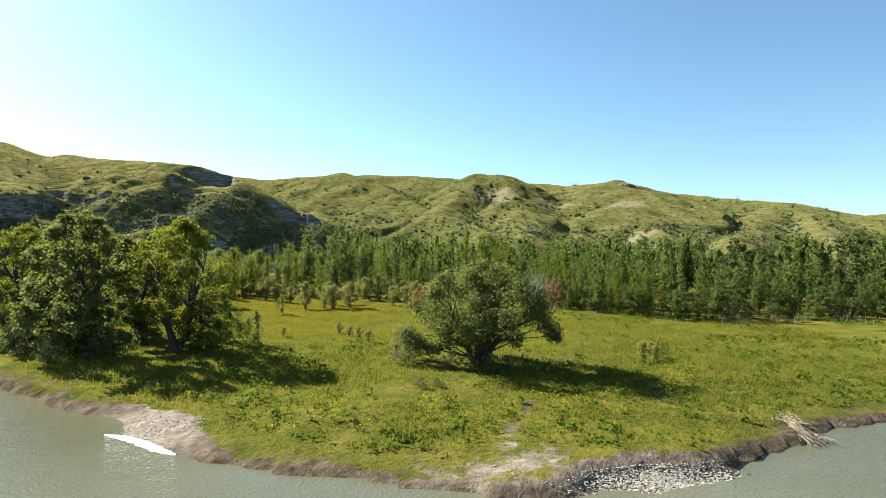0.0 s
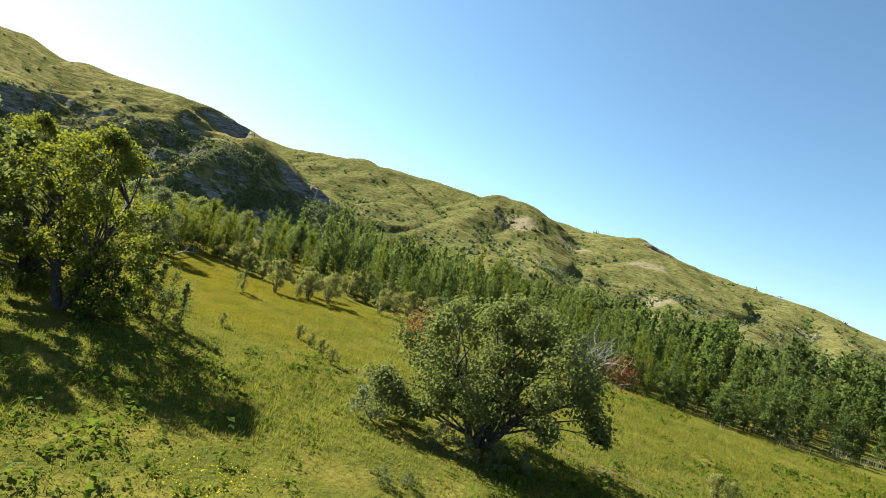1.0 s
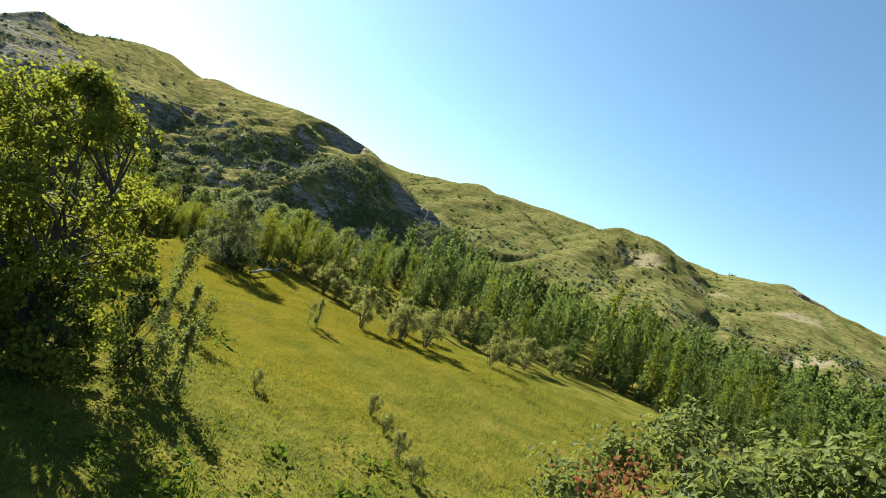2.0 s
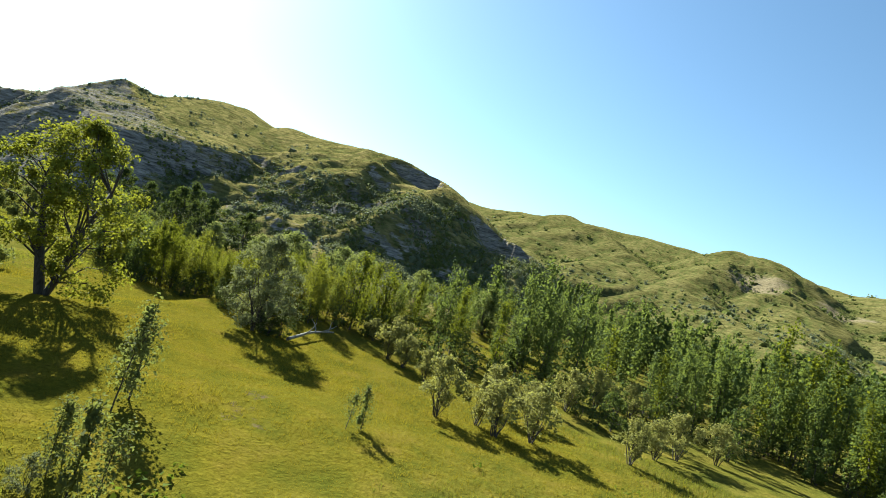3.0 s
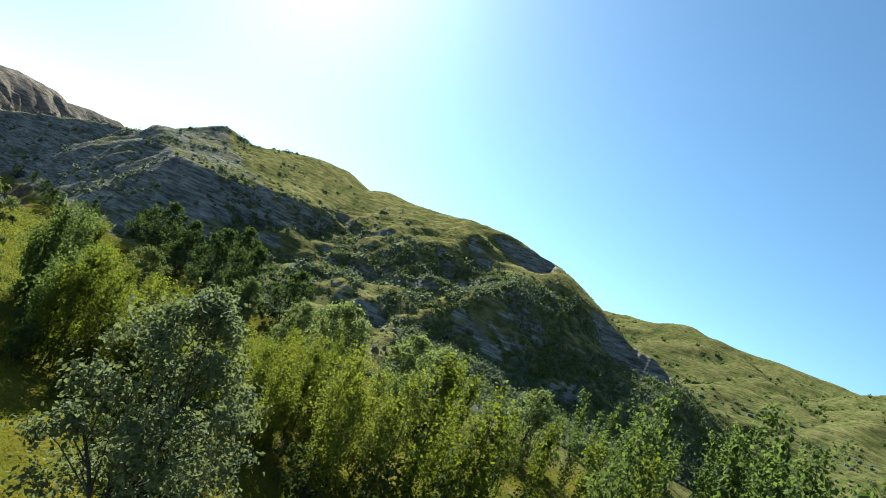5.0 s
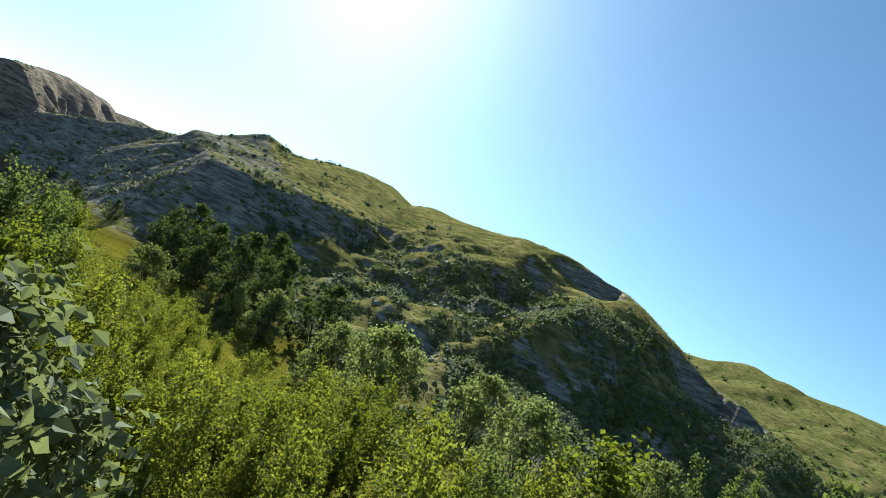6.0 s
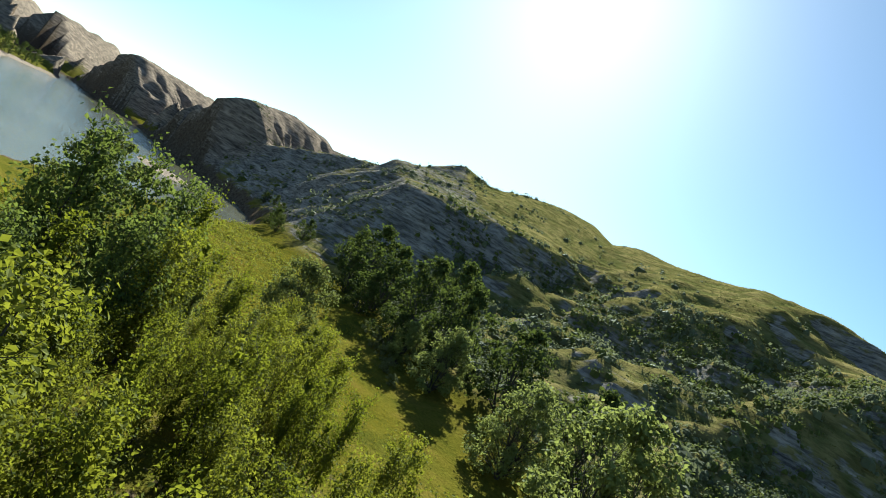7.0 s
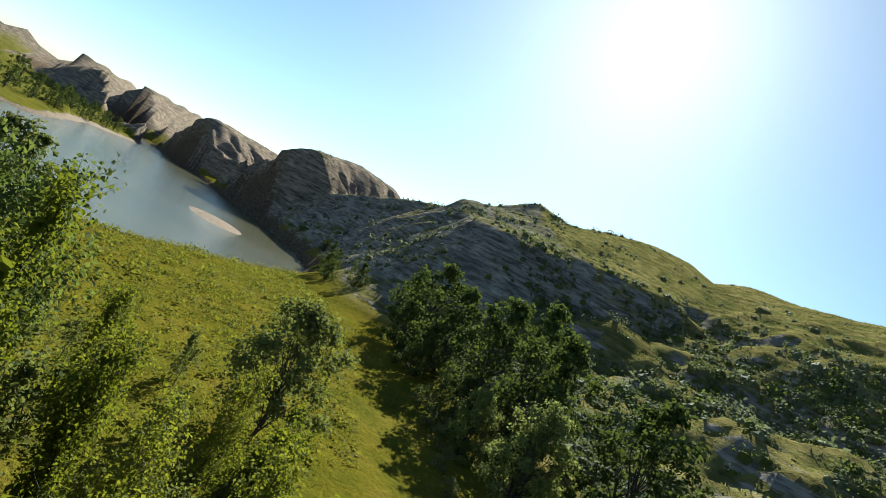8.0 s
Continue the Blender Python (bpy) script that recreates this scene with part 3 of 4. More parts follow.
def branch(rng, p, way, length, r0, r1, steps=4, wander=0.25, up=0.0):
    """A wandering tapered limb, as a chain."""
    chain, p, way = [(Vector(p), r0)], Vector(p), Vector(way).normalized()
    for i in range(steps):
        way = (way + Vector(rng.normal(0, wander, 3)) + Vector((0, 0, up))).normalized()
        p = p + way * length / steps
        chain.append((p.copy(), r0 + (r1 - r0) * (i + 1) / steps))
    return chain, way


def plant(name, label, category, wood, wood_mat, leaf_sets, group="", woodname="trunk", at=(0, 0, 0)):
    """A plant as an empty with its wood and its leaves."""
    ob = tagged(new(name), label, category, group)
    part(woodname, fast_mesh(woodname, *wood, wood_mat, True), ob)
    for pname, vf, mat, lab in leaf_sets:
        part(pname, fast_mesh(pname, *vf, mat), ob, lab)
    ob.location = at
    return ob


def poplar_arrays(seed, tall, wide, leaf, per, twigs=7.0, bare=True):
    """Wood and leaves of a slender tree: plumes of leaves on upright twigs."""
    rng = np.random.default_rng(seed)
    chains, tips, out = [], [], []
    for k in range(1 + (seed % 3 > 0)):
        h = tall * (1.0 if k == 0 else rng.uniform(0.62, 0.85))
        off = Vector((*rng.normal(0, 0.12 + 0.5 * k, 2), -0.2))
        stem, _ = branch(rng, off, (rng.normal(0, 0.06), rng.normal(0, 0.06), 1), h * 0.95, 0.009 * h + 0.01, 0.012, 9, 0.05, 0.06)
        chains.append(stem)
        for i in range(int(h * twigs)):
            f = rng.uniform(0.06, 0.99) ** 0.9
            a = f * 9
            j = min(int(a), 8)
            p = stem[j][0].lerp(stem[j + 1][0], a - j)
            reach = wide * (0.32 + 0.8 * math.sin(math.pi * min(1, (1.05 - f) * 0.9 + 0.03)) ** 0.7) * rng.uniform(0.45, 1.15)
            t = rng.uniform(0, 2 * math.pi)
            c, _ = branch(rng, p, (math.cos(t), math.sin(t), rng.uniform(0.5, 1.3)), reach, 0.014, 0.005, 3, 0.15, 0.15)
            if bare and i % 2:
                chains.append(c)
            for (q, _), (r, _) in zip(c, c[1:]):
                for g in (0.4, 0.9):
                    tips.append(tuple(q.lerp(r, g)))
                    out.append((math.cos(t), math.sin(t), 0.7))
    c = np.repeat(np.array(tips), per, 0)
    o = rng.normal(0, 0.17, c.shape)
    V, Q = leaves(rng, c + o, leaf, np.repeat(np.array(out), per, 0) + o * 3)
    # broad inner sprays that shade the heart of the crown
    k = int(11 * tall)
    h = rng.uniform(0.12, 0.86, k)
    a, r = rng.uniform(0, 2 * math.pi, k), 0.36 * wide * np.sqrt(rng.uniform(0, 1, k)) * (1.15 - h)
    inner = np.stack([np.cos(a) * r, np.sin(a) * r, h * tall], 1)
    V2, Q2 = leaves(rng, inner, max(0.4, 1.5 * leaf), np.stack([np.cos(a), np.sin(a), 0.5 + 0 * a], 1))
    return tubes(chains, 3), (np.concatenate([V, V2]), np.concatenate([Q, Q2 + len(V)]))


def poplar(seed, tall, wide, leaf, per, mat, label, twigs=7.0, bare=True):
    wood, crown = poplar_arrays(seed, tall, wide, leaf, per, twigs, bare)
    return plant("poplar_tree", label, "tree", wood, BARK, [("crown", crown, mat, "")], "poplar grove")


def lobed(seed, name, label, mat, tall, wide, base, lobes, sub, per, leaf, trunks=((0, 0, 0.2),), group="", extra=(), lobe=(0.09, 0.16), sets=None, fork=0.35, skirt=0.6, belly=0.4, gaps=0.12):
    """A spreading tree or bush: limbs that end in lobes of foliage, each a bunch of leafy sprays with gaps between.
    trunks: lean in x and y, and radius. extra: more lobes as x, y, z, radius. skirt: the crown's width at its foot."""
    rng = np.random.default_rng(seed)
    rx, balls, spin = wide / 2, list(extra), rng.uniform(0, 6.28)
    for k in range(lobes):
        h = min(0.98, max(0.02, (k + 0.5) / lobes + rng.normal(0, 0.05)))
        a = spin + k * 2.39996 + rng.normal(0, 0.35)
        if h > belly:
            full = math.sqrt(max(0, 1 - ((h - belly) / (1 - belly)) ** 2))
        else:
            full = 1 - (1 - skirt) * ((belly - h) / belly) ** 2
        r = wide * rng.uniform(*lobe)
        f = rng.uniform(0.72, 1.0) if k % 3 else rng.uniform(0.05, 0.6)
        if rng.random() < gaps:
            continue
        reach = max(0, rx * full * rng.uniform(0.85, 1.08) - 0.75 * r) * f
        balls.append((math.cos(a) * reach, math.sin(a) * reach, base + 0.5 * r + h * (tall - base - 1.3 * r), r))
    chains, stems = [], []
    for lx, ly, r in trunks:
        c, w = branch(rng, (lx * 0.25, ly * 0.25, -0.3), (lx, ly, 1), max(base, 0.2) + (tall - base) * fork, r, r * 0.5, 6, 0.09)
        chains.append(c)
        stems.append(c)
    centres, facing = [], []
    for x, y, z, r in balls:
        goal = Vector((x, y, z))
        c = min(stems, key=lambda s: (s[-1][0] - goal).length)
        low = [p for p in c[1:] if p[0].z < z - 0.1 * tall] or [c[1]]
        p, pr = low[-1] if rng.random() < 0.6 else low[rng.integers(len(low))]
        bend = p.lerp(goal, 0.5) + Vector((*rng.normal(0, 0.05 * wide, 2), 0.04 * tall))
        thin = min(pr, 0.16)
        chains.append([(p, thin * 0.5), (p.lerp(bend, 0.6), thin * 0.36), (bend, thin * 0.28), (bend.lerp(goal, 0.5), thin * 0.18), (goal, thin * 0.1)])
        out = np.array((x, y, z - (base + 0.35 * (tall - base))))
        out = out / (np.linalg.norm(out) + 0.3)
        d = rng.normal(0, 1, (sub, 3)) + 0.55 * out + (0, 0, 0.25)
        d /= np.linalg.norm(d, axis=1)[:, None]
        long = r * rng.uniform(0.55, 1.25, (sub, 1, 1))
        f = rng.uniform(0.15, 1.0, (sub, per, 1)) ** 0.7
        o = rng.normal(0, 1, (sub, per, 3)) * (0.07 + 0.1 * r)
        at = np.array((x, y, z)) + d[:, None] * (1, 1, 0.85) * long * f - np.array((0, 0, 0.12)) * r * f * f + o
        for q in at[:4, 0]:
            chains.append([(bend.lerp(goal, rng.uniform(0.4, 0.95)), thin * 0.12), (Vector(q), 0.007)])
        centres.append(at.reshape(-1, 3))
        facing.append((d[:, None] * 0.5 + o * 2.5 + (0, 0, 0.5)).reshape(-1, 3))
    centres, facing = np.concatenate(centres), np.concatenate(facing)
    keep = (centres[:, 2] > 0.05) & (centres[:, 2] < tall * 1.02)
    return plant(name, label, "tree" if tall > 4.5 else "bush", tubes(chains, 4 if tall < 7 else 5), BARK,
                 [("crown", leaves(rng, centres[keep], leaf, facing[keep]), mat, "")] + (sets(rng) if sets else []), group)


def set_at(ob, x, y, turn=0.0, size=1.0, sink=0.0):
    ob.matrix_basis = pose(x, y, ground_z(x, y) - sink, 0, 0, turn) @ Matrix.Scale(size, 4)
    return ob


def copy_at(ob, x, y, turn, size, tallness=1.0):
    m = pose(x, y, ground_z(x, y), 0, 0, turn) @ Matrix.Diagonal((size, size, size * tallness, 1))
    keep = ob.scale.copy()
    ob.scale = (1, 1, 1)
    made = copy_thing(ob, m)
    ob.scale = keep
    return made


# ---------------------------------------------------------------- the single trees on the meadow
def main_extras(rng):
    """Dead twigs and rusty leaves high on one side of the old tree."""
    bare = []
    for i in range(120):
        p = (4.3 + rng.normal(0, 0.6), -1.9 + rng.normal(0, 0.6), 5.9 + rng.normal(0, 0.5))
        c, _ = branch(rng, p, (rng.normal(0.2, 0.5), rng.normal(-0.2, 0.5), 1), 1.25, 0.015, 0.005, 3, 0.22)
        bare.append(c)
    rust = np.concatenate([rng.normal((6.0, -1.6, 6.1), (0.45, 0.5, 0.4), (300, 3)), rng.normal((-4.6, -2.0, 6.0), (0.45, 0.4, 0.45), (170, 3))])
    return [("dead_limb", tubes(bare, 3), PALE_BARK, "bare grey twigs"), ("dead_foliage", leaves(rng, rust, 0.17, rng.normal(0, 1, rust.shape)), RUST_LEAF, "rust-brown dead leaves")]


main_tree = set_at(lobed(5, "cottonwood_tree", "old spreading cottonwood with a dense grey-green crown", COTTON_LEAF, 8.8, 14.2, 1.6, 66, 27, 22, 0.19,
                         ((0.3, 0.1, 0.34), (0.75, -0.2, 0.32), (-0.65, 0.0, 0.27), (-0.1, -0.3, 0.24), (0.1, 0.5, 0.24)),
                         extra=((-5.7, -0.8, 2.3, 1.3), (-4.6, -1.2, 1.5, 1.1), (-5.3, 0.6, 1.3, 1.0), (-3.4, -1.6, 1.3, 1.0), (-2.4, -1.8, 2.2, 1.1), (5.6, -0.3, 3.1, 1.15), (6.2, -0.6, 2.4, 0.7), (-1.0, -2.0, 3.0, 1.2)),
                         sets=main_extras, fork=0.42, skirt=0.5, belly=0.5, gaps=0.2, lobe=(0.065, 0.12)), 2.9, 46.8)
left_tree = set_at(lobed(8, "cottonwood_tree", "tall leaning cottonwood with yellow-green leaves", SUNNY_LEAF, 12.0, 11.0, 1.6, 74, 20, 16, 0.195, ((-0.4, 0.12, 0.36), (0.25, 0.1, 0.26)),
                         extra=((2.5, -1, 1.4, 1.6), (3.5, 0.5, 2.6, 1.6), (3.8, -0.5, 1.2, 1.2)), fork=0.62, skirt=0.5, gaps=0.26, lobe=(0.06, 0.12)), -24, 49.8)
dark_tree = set_at(lobed(12, "cottonwood_tree", "tall dark cottonwood beside the river bank", COTTON_LEAF, 12.3, 11.0, 0.0, 66, 20, 12, 0.3, ((0.1, 0.2, 0.36), (-0.3, 0.1, 0.3)), fork=0.5, skirt=0.85, gaps=0.22, lobe=(0.06, 0.125)), -31, 47)
for (x, y, turn, size), kind in zip([(-43, 56, 140, 0.95), (-50.5, 76.5, 20, 1.12), (-46, 63, 250, 0.9), (-62, 76, 80, 0.85), (-89, 97.5, 60, 0.6), (-30, 54, 200, 0.75), (-38, 60, 10, 0.8)],
                                    [left_tree, left_tree, dark_tree, dark_tree, dark_tree, dark_tree, left_tree]):
    copy_at(kind, x, y, turn, size)
silver_tree = set_at(lobed(31, "silver_tree", "open olive tree with silvery leaves beside a fallen log", SILVER_LEAF, 8.6, 7.0, 0.3, 62, 20, 12, 0.17, ((0.15, 0, 0.1), (-0.2, 0.1, 0.09), (0.05, -0.3, 0.08)), fork=0.55, skirt=0.7), -41.0, 88.2)
lone_tree = set_at(lobed(35, "lone_tree", "rounded small tree alone on the grass strip", COTTON_LEAF, 6.3, 5.8, 0.9, 46, 18, 12, 0.17, ((0.35, 0.1, 0.11), (-0.1, 0.2, 0.1)), fork=0.4, skirt=0.6), -83, 110.5)

sapling = set_at(poplar(82, 3.6, 0.8, 0.13, 3, COTTON_LEAF, "slim sapling standing in the meadow", 9), -18.1, 53.1)
sapling.name, sapling["group"] = "sapling", "saplings"
for x, y, turn, size in [(-30.9, 68.4, 70, 1.4), (-24.3, 61.5, 130, 1.0), (-26.4, 62.4, 250, 0.75), (-23.3, 76.9, 10, 0.75), (-75, 103, 10, 1.0), (-77, 106.5, 100, 0.9), (-79, 101, 220, 1.1), (-76, 98.5, 300, 1.1),
                         (-82, 104, 40, 0.9), (-86, 107, 140, 0.7), (-73.5, 108, 20, 0.8), (-91, 104, 75, 0.6)]:
    copy_at(sapling, x, y, turn, size)

# ---------------------------------------------------------------- bushes
edge_bush = set_at(lobed(41, "wolf_willow_bush", "pale yellow-green bush on dark stems at the meadow edge", EDGE_LEAF, 4.4, 4.0, 0.8, 24, 12, 8, 0.19,
                         ((0.3, 0, 0.07), (-0.3, 0.1, 0.06), (0, 0.35, 0.06), (0.05, -0.3, 0.06), (-0.1, 0, 0.06)), "bushes at the meadow edge", lobe=(0.11, 0.18), fork=0.3, skirt=0.5), -22.6, 86.4)
for x, y, turn, size in [(-18.4, 86.9, 60, 0.95), (-16.2, 88.4, 150, 1.0), (-20.2, 88.3, 220, 0.85), (-10, 93, 300, 0.8), (-6.8, 101, 20, 0.95), (-8.4, 98.5, 100, 0.8), (-32.8, 98, 190, 0.95),
                         (-30.5, 96.6, 240, 0.75), (-27.5, 95, 10, 0.7), (-3.5, 105, 80, 0.9), (-36, 106, 40, 0.8), (-37.5, 103, 130, 0.6), (-44, 90, 75, 0.6), (-20.6, 93.4, 35, 0.95), (-18.2, 95.3, 120, 0.8), (-16.7, 104.4, 210, 1.0), (-14.9, 110.5, 300, 1.0), (-11.4, 113, 15, 0.9),
                         (-9, 57.5, 40, 0.32), (-7.6, 55.3, 90, 0.3), (-10.5, 60, 180, 0.28), (-12, 62, 60, 0.3), (-17, 58, 200, 0.25), (17.3, 49.2, 30, 0.45), (18.6, 50, 100, 0.35)]:
    copy_at(edge_bush, x, y, turn, size, 0.95)
dark_bush = set_at(lobed(43, "dark_bush", "large dense dark green bush leafy to the ground", DARK_LEAF, 9.6, 9.4, 0.0, 44, 11, 7, 0.38, ((0.2, 0, 0.18), (-0.25, 0.1, 0.16), (0, -0.3, 0.15)), "large dark bushes", fork=0.3, skirt=0.95, belly=0.3, gaps=0.05), -118, 131)
for x, y, turn, size, up in [(-107, 129, 70, 0.9, 1.05), (-97, 128, 200, 0.95, 1.05), (-112, 127, 140, 0.6, 1.0), (-126, 131.5, 300, 0.6, 1), (-101, 134, 20, 0.9, 1.1), (-90, 128.5, 250, 0.85, 1.1),
                             (-82, 130, 110, 0.85, 1), (-136, 127.5, 40, 0.42, 1), (-142, 125, 75, 0.3, 1), (-147, 125.5, 130, 0.4, 1), (-152, 127.2, 10, 0.3, 1), (-157, 128.6, 220, 0.36, 1), (-168, 131.5, 10, 0.34, 1), (-178, 132.6, 90, 0.3, 1), (-190, 133.5, 190, 0.3, 1),
                             (-73, 130, 300, 0.85, 1), (-22.3, 50.3, 290, 0.5, 1), (-31, 47.5, 90, 0.6, 1), (-37, 49, 180, 0.7, 1), (-21.5, 54, 60, 0.45, 1), (-93, 124.5, 15, 0.5, 0.9), (-104, 126, 100, 0.6, 0.9), (-41.6, 89.6, 70, 0.3, 0.8), (-39.6, 88.6, 10, 0.24, 0.9), (-43.4, 91.2, 150, 0.3, 0.9), (-54.5, 92.8, 30, 0.2, 1), (-47.2, 91.3, 120, 0.22, 1), (-50, 93, 60, 0.2, 1.2), (-39.5, 90, 200, 0.25, 1)]:
    copy_at(dark_bush, x, y, turn, size, up)
willow = set_at(lobed(47, "willow_tree", "rounded pale green willow below the hillside", WILLOW_LEAF, 9.6, 8.6, 0.0, 62, 15, 10, 0.25, ((0.2, 0, 0.16), (-0.25, 0.1, 0.14), (0, -0.3, 0.13), (0.1, 0.3, 0.13)), "willows below the hill", lobe=(0.08, 0.15), fork=0.3, skirt=1.0, belly=0.35, gaps=0.02), -63, 119.5)
for x, y, turn, size, up in [(-84, 124.5, 80, 0.62, 1.0), (-57, 124, 160, 0.85, 1), (-45, 128, 250, 0.75, 1), (-73, 124, 40, 0.72, 1), (-89, 123.8, 300, 0.45, 1), (-50, 118, 10, 0.8, 1), (-36, 135, 190, 0.8, 1)]:
    copy_at(willow, x, y, turn, size, up)
low_bush = set_at(lobed(51, "sage_bush", "low grey-green bush beside the old cottonwood", SILVER_LEAF, 3.0, 3.8, 0.0, 20, 10, 8, 0.17, ((0.4, 0, 0.06), (-0.4, 0.2, 0.05), (0.1, -0.5, 0.05)), "low bushes", lobe=(0.12, 0.19), fork=0.3, skirt=0.95, belly=0.3), -3.0, 46.0)
for x, y, turn, size in [(2.2, 43.6, 90, 0.45), (3.8, 43.8, 20, 0.5), (5.2, 44.4, 200, 0.42), (0.8, 44.2, 280, 0.5), (-1.2, 38.5, 140, 0.25), (-0.2, 38.9, 250, 0.22), (-25.8, 61.2, 10, 0.4), (-31, 43.5, 70, 0.7),
                         (-35, 46, 150, 0.9), (-38, 48.5, 250, 0.95), (-29, 45.5, 320, 0.6), (-42, 50, 20, 1.0), (-46, 53, 100, 0.9), (-86.5, 121.5, 60, 0.45), (-89.5, 122.6, 130, 0.5), (-83.5, 120.6, 200, 0.35),
                         (-93, 123.3, 260, 0.5), (-97, 124.3, 330, 0.55), (60, 78, 0, 0.9)]:
    copy_at(low_bush, x, y, turn, size)

# ---------------------------------------------------------------- the poplar grove
THICKET = [(-80, 100), (-70, 96), (-61, 93), (-53, 95.5), (-45, 97), (-42, 104), (-48, 114), (-60, 113.5), (-70, 111.5), (-78, 108.5)]
WAY = [(-13, 57), (-25, 77), (-42, 92), (-60, 104), (-74, 111)]


def scatter(poly, gap, rng, keep=1.0):
    """Places in a polygon, a jittered gap apart."""
    ax, ay = np.array(poly)[:, 0], np.array(poly)[:, 1]
    gx, gy = np.meshgrid(np.arange(ax.min(), ax.max(), gap), np.arange(ay.min(), ay.max(), gap))
    gx, gy = gx.ravel() + rng.uniform(-0.45, 0.45, gx.size) * gap, gy.ravel() + rng.uniform(-0.45, 0.45, gx.size) * gap
    ok = inside(gx, gy, poly) & (rng.random(gx.size) < keep)
    return np.stack([gx[ok], gy[ok]], 1)


def grow_grove():
    close = [poplar(37 + i, 8.4 + 0.6 * i, 2.0, 0.165, 5, (BRIGHT_LEAF, SUNNY_LEAF)[i], "young poplar with small bright leaves", 7.5) for i in range(2)]
    near = [poplar(40 + i, 8.4 + 0.5 * i, 2.0, 0.21, 3, (BRIGHT_LEAF, POPLAR_LEAF, BRIGHT_LEAF)[i], "slender young poplar with sunlit green leaves", 7.5) for i in range(3)]
    mid = [poplar(50 + i, 9.6 + 0.7 * i, 1.75, 0.27, 2, (POPLAR_LEAF, BRIGHT_LEAF, POPLAR_LEAF)[i], "poplar in the dense grove", 6.2, False) for i in range(3)]
    rng = np.random.default_rng(77)
    spots = scatter(GROVE, 2.8, rng)
    spots = spots[(fbm(spots[:, 0] / 7, spots[:, 1] / 7, 2, 61) > -0.55) & ~inside(spots[:, 0], spots[:, 1], THICKET)]
    spots = np.concatenate([spots, scatter(THICKET, 2.1, rng)])
    spots = spots[(spots[:, 0] > -58) | (spots[:, 1] < 108.5 - 0.25 * (spots[:, 0] + 58))]
    right = (spots[:, 0] < -46) & (spots[:, 0] > -76) & (spots[:, 1] > np.interp(-spots[:, 0], [46, 52, 58, 64, 70, 76], [105, 107, 108, 109.2, 110, 110.5]))
    spots = spots[~right]
    d = poly_dist(spots[:, 0], spots[:, 1], [(-80, 105), (-60, 100), (-40, 98), (-15, 100), (10, 110)])[0]
    front = poly_dist(spots[:, 0], spots[:, 1], [(4, 114), (17, 92), (30, 81), (60, 85), (110, 90)])[0]
    vary = 1 + 0.28 * fbm(spots[:, 0] / 11, spots[:, 1] / 11, 2, 67)
    order = np.argsort(np.minimum(d, front + 7))
    rest, placed = [], set()
    for n, i in enumerate(order):
        x, y = spots[i]
        on_way = poly_dist(spots[i:i + 1, 0], spots[i:i + 1, 1], WAY)[0][0]
        size = vary[i] * rng.uniform(0.75, 1.15) * (0.6 if x < -60 and (on_way < 6.5 or y > 103) else 0.9 if x < -60 else 1.0)
        size = min(size, rng.uniform(0.48, 0.58) if on_way < 5 and x < -54 else rng.uniform(0.52, 0.66) if on_way < 4.5 else rng.uniform(0.68, 0.88) if on_way < 9 else rng.uniform(0.8, 1.08) if x < -36 else 9)
        size = min(size, rng.uniform(0.58, 0.74)) if x < -38 and y > 103 else size
        size *= 0.7 + 0.3 * step(0, 22, front[i]) if x > 12 else 1.0
        if n >= 290:
            if rng.random() < (0.3 if x < 60 and y < 150 else 0.2 if x < 60 else 0.28 if y < 122 else 0.1):
                rest.append((x, y, rng.uniform(0, 360), size * 1.05))
            continue
        kind = close[rng.integers(2)] if on_way < 8.5 else (near if on_way < 30 else mid)[rng.integers(3)]
        if kind.name not in placed:
            placed.add(kind.name)
            set_at(kind, x, y, rng.uniform(0, 360), size)
        else:
            copy_at(kind, x, y, rng.uniform(0, 360), size, rng.uniform(0.88, 1.12))
    return rest


def far_woods(spots):
    """The grove's far rows, too many to count: one mesh."""
    rng = np.random.default_rng(5)
    grades = [[poplar_arrays(s + i, 10 + 0.6 * i, 1.9, leaf, 1, twigs, False)[1] for i in range(3)] for s, leaf, twigs in ((70, 0.24, 9.0), (73, 0.36, 5.5), (76, 0.52, 3.4))]
    parts = []
    xy = np.array([s[:2] for s in spots])
    z = lie(xy[:, 0], xy[:, 1])[0]
    away = poly_dist(xy[:, 0], xy[:, 1], WAY + [(5, 60)])[0]
    for k, (x, y, turn, size) in enumerate(spots):
        if x < -36:
            size = min(size, rng.uniform(0.58, 0.74))
        V = grades[0 if away[k] < 34 else 1 if away[k] < 75 else 2][rng.integers(3)][0] * size
        a = radians(turn)
        R = np.array([[math.cos(a), -math.sin(a), 0], [math.sin(a), math.cos(a), 0], [0, 0, 1]])
        parts.append(V @ R.T + (x, y, z[k]))
    V = np.concatenate(parts)
    me = fast_mesh("far_woods", V, np.arange(len(V)).reshape(-1, 4), POPLAR_LEAF)
    tagged(new("far_woods", me), "dense far rows of green poplars below the hills", "woods", kind="stuff")


far_woods(grow_grove())
under = set_at(lobed(61, "undergrowth_bush", "leafy undergrowth bush at the grove's edge", DARK_LEAF, 2.6, 2.6, 0.0, 12, 6, 3, 0.26, ((0.2, 0, 0.04), (-0.3, 0.2, 0.04)), "undergrowth", lobe=(0.13, 0.22), fork=0.3, skirt=0.95, belly=0.3), -60, 92.5)
rng = np.random.default_rng(63)
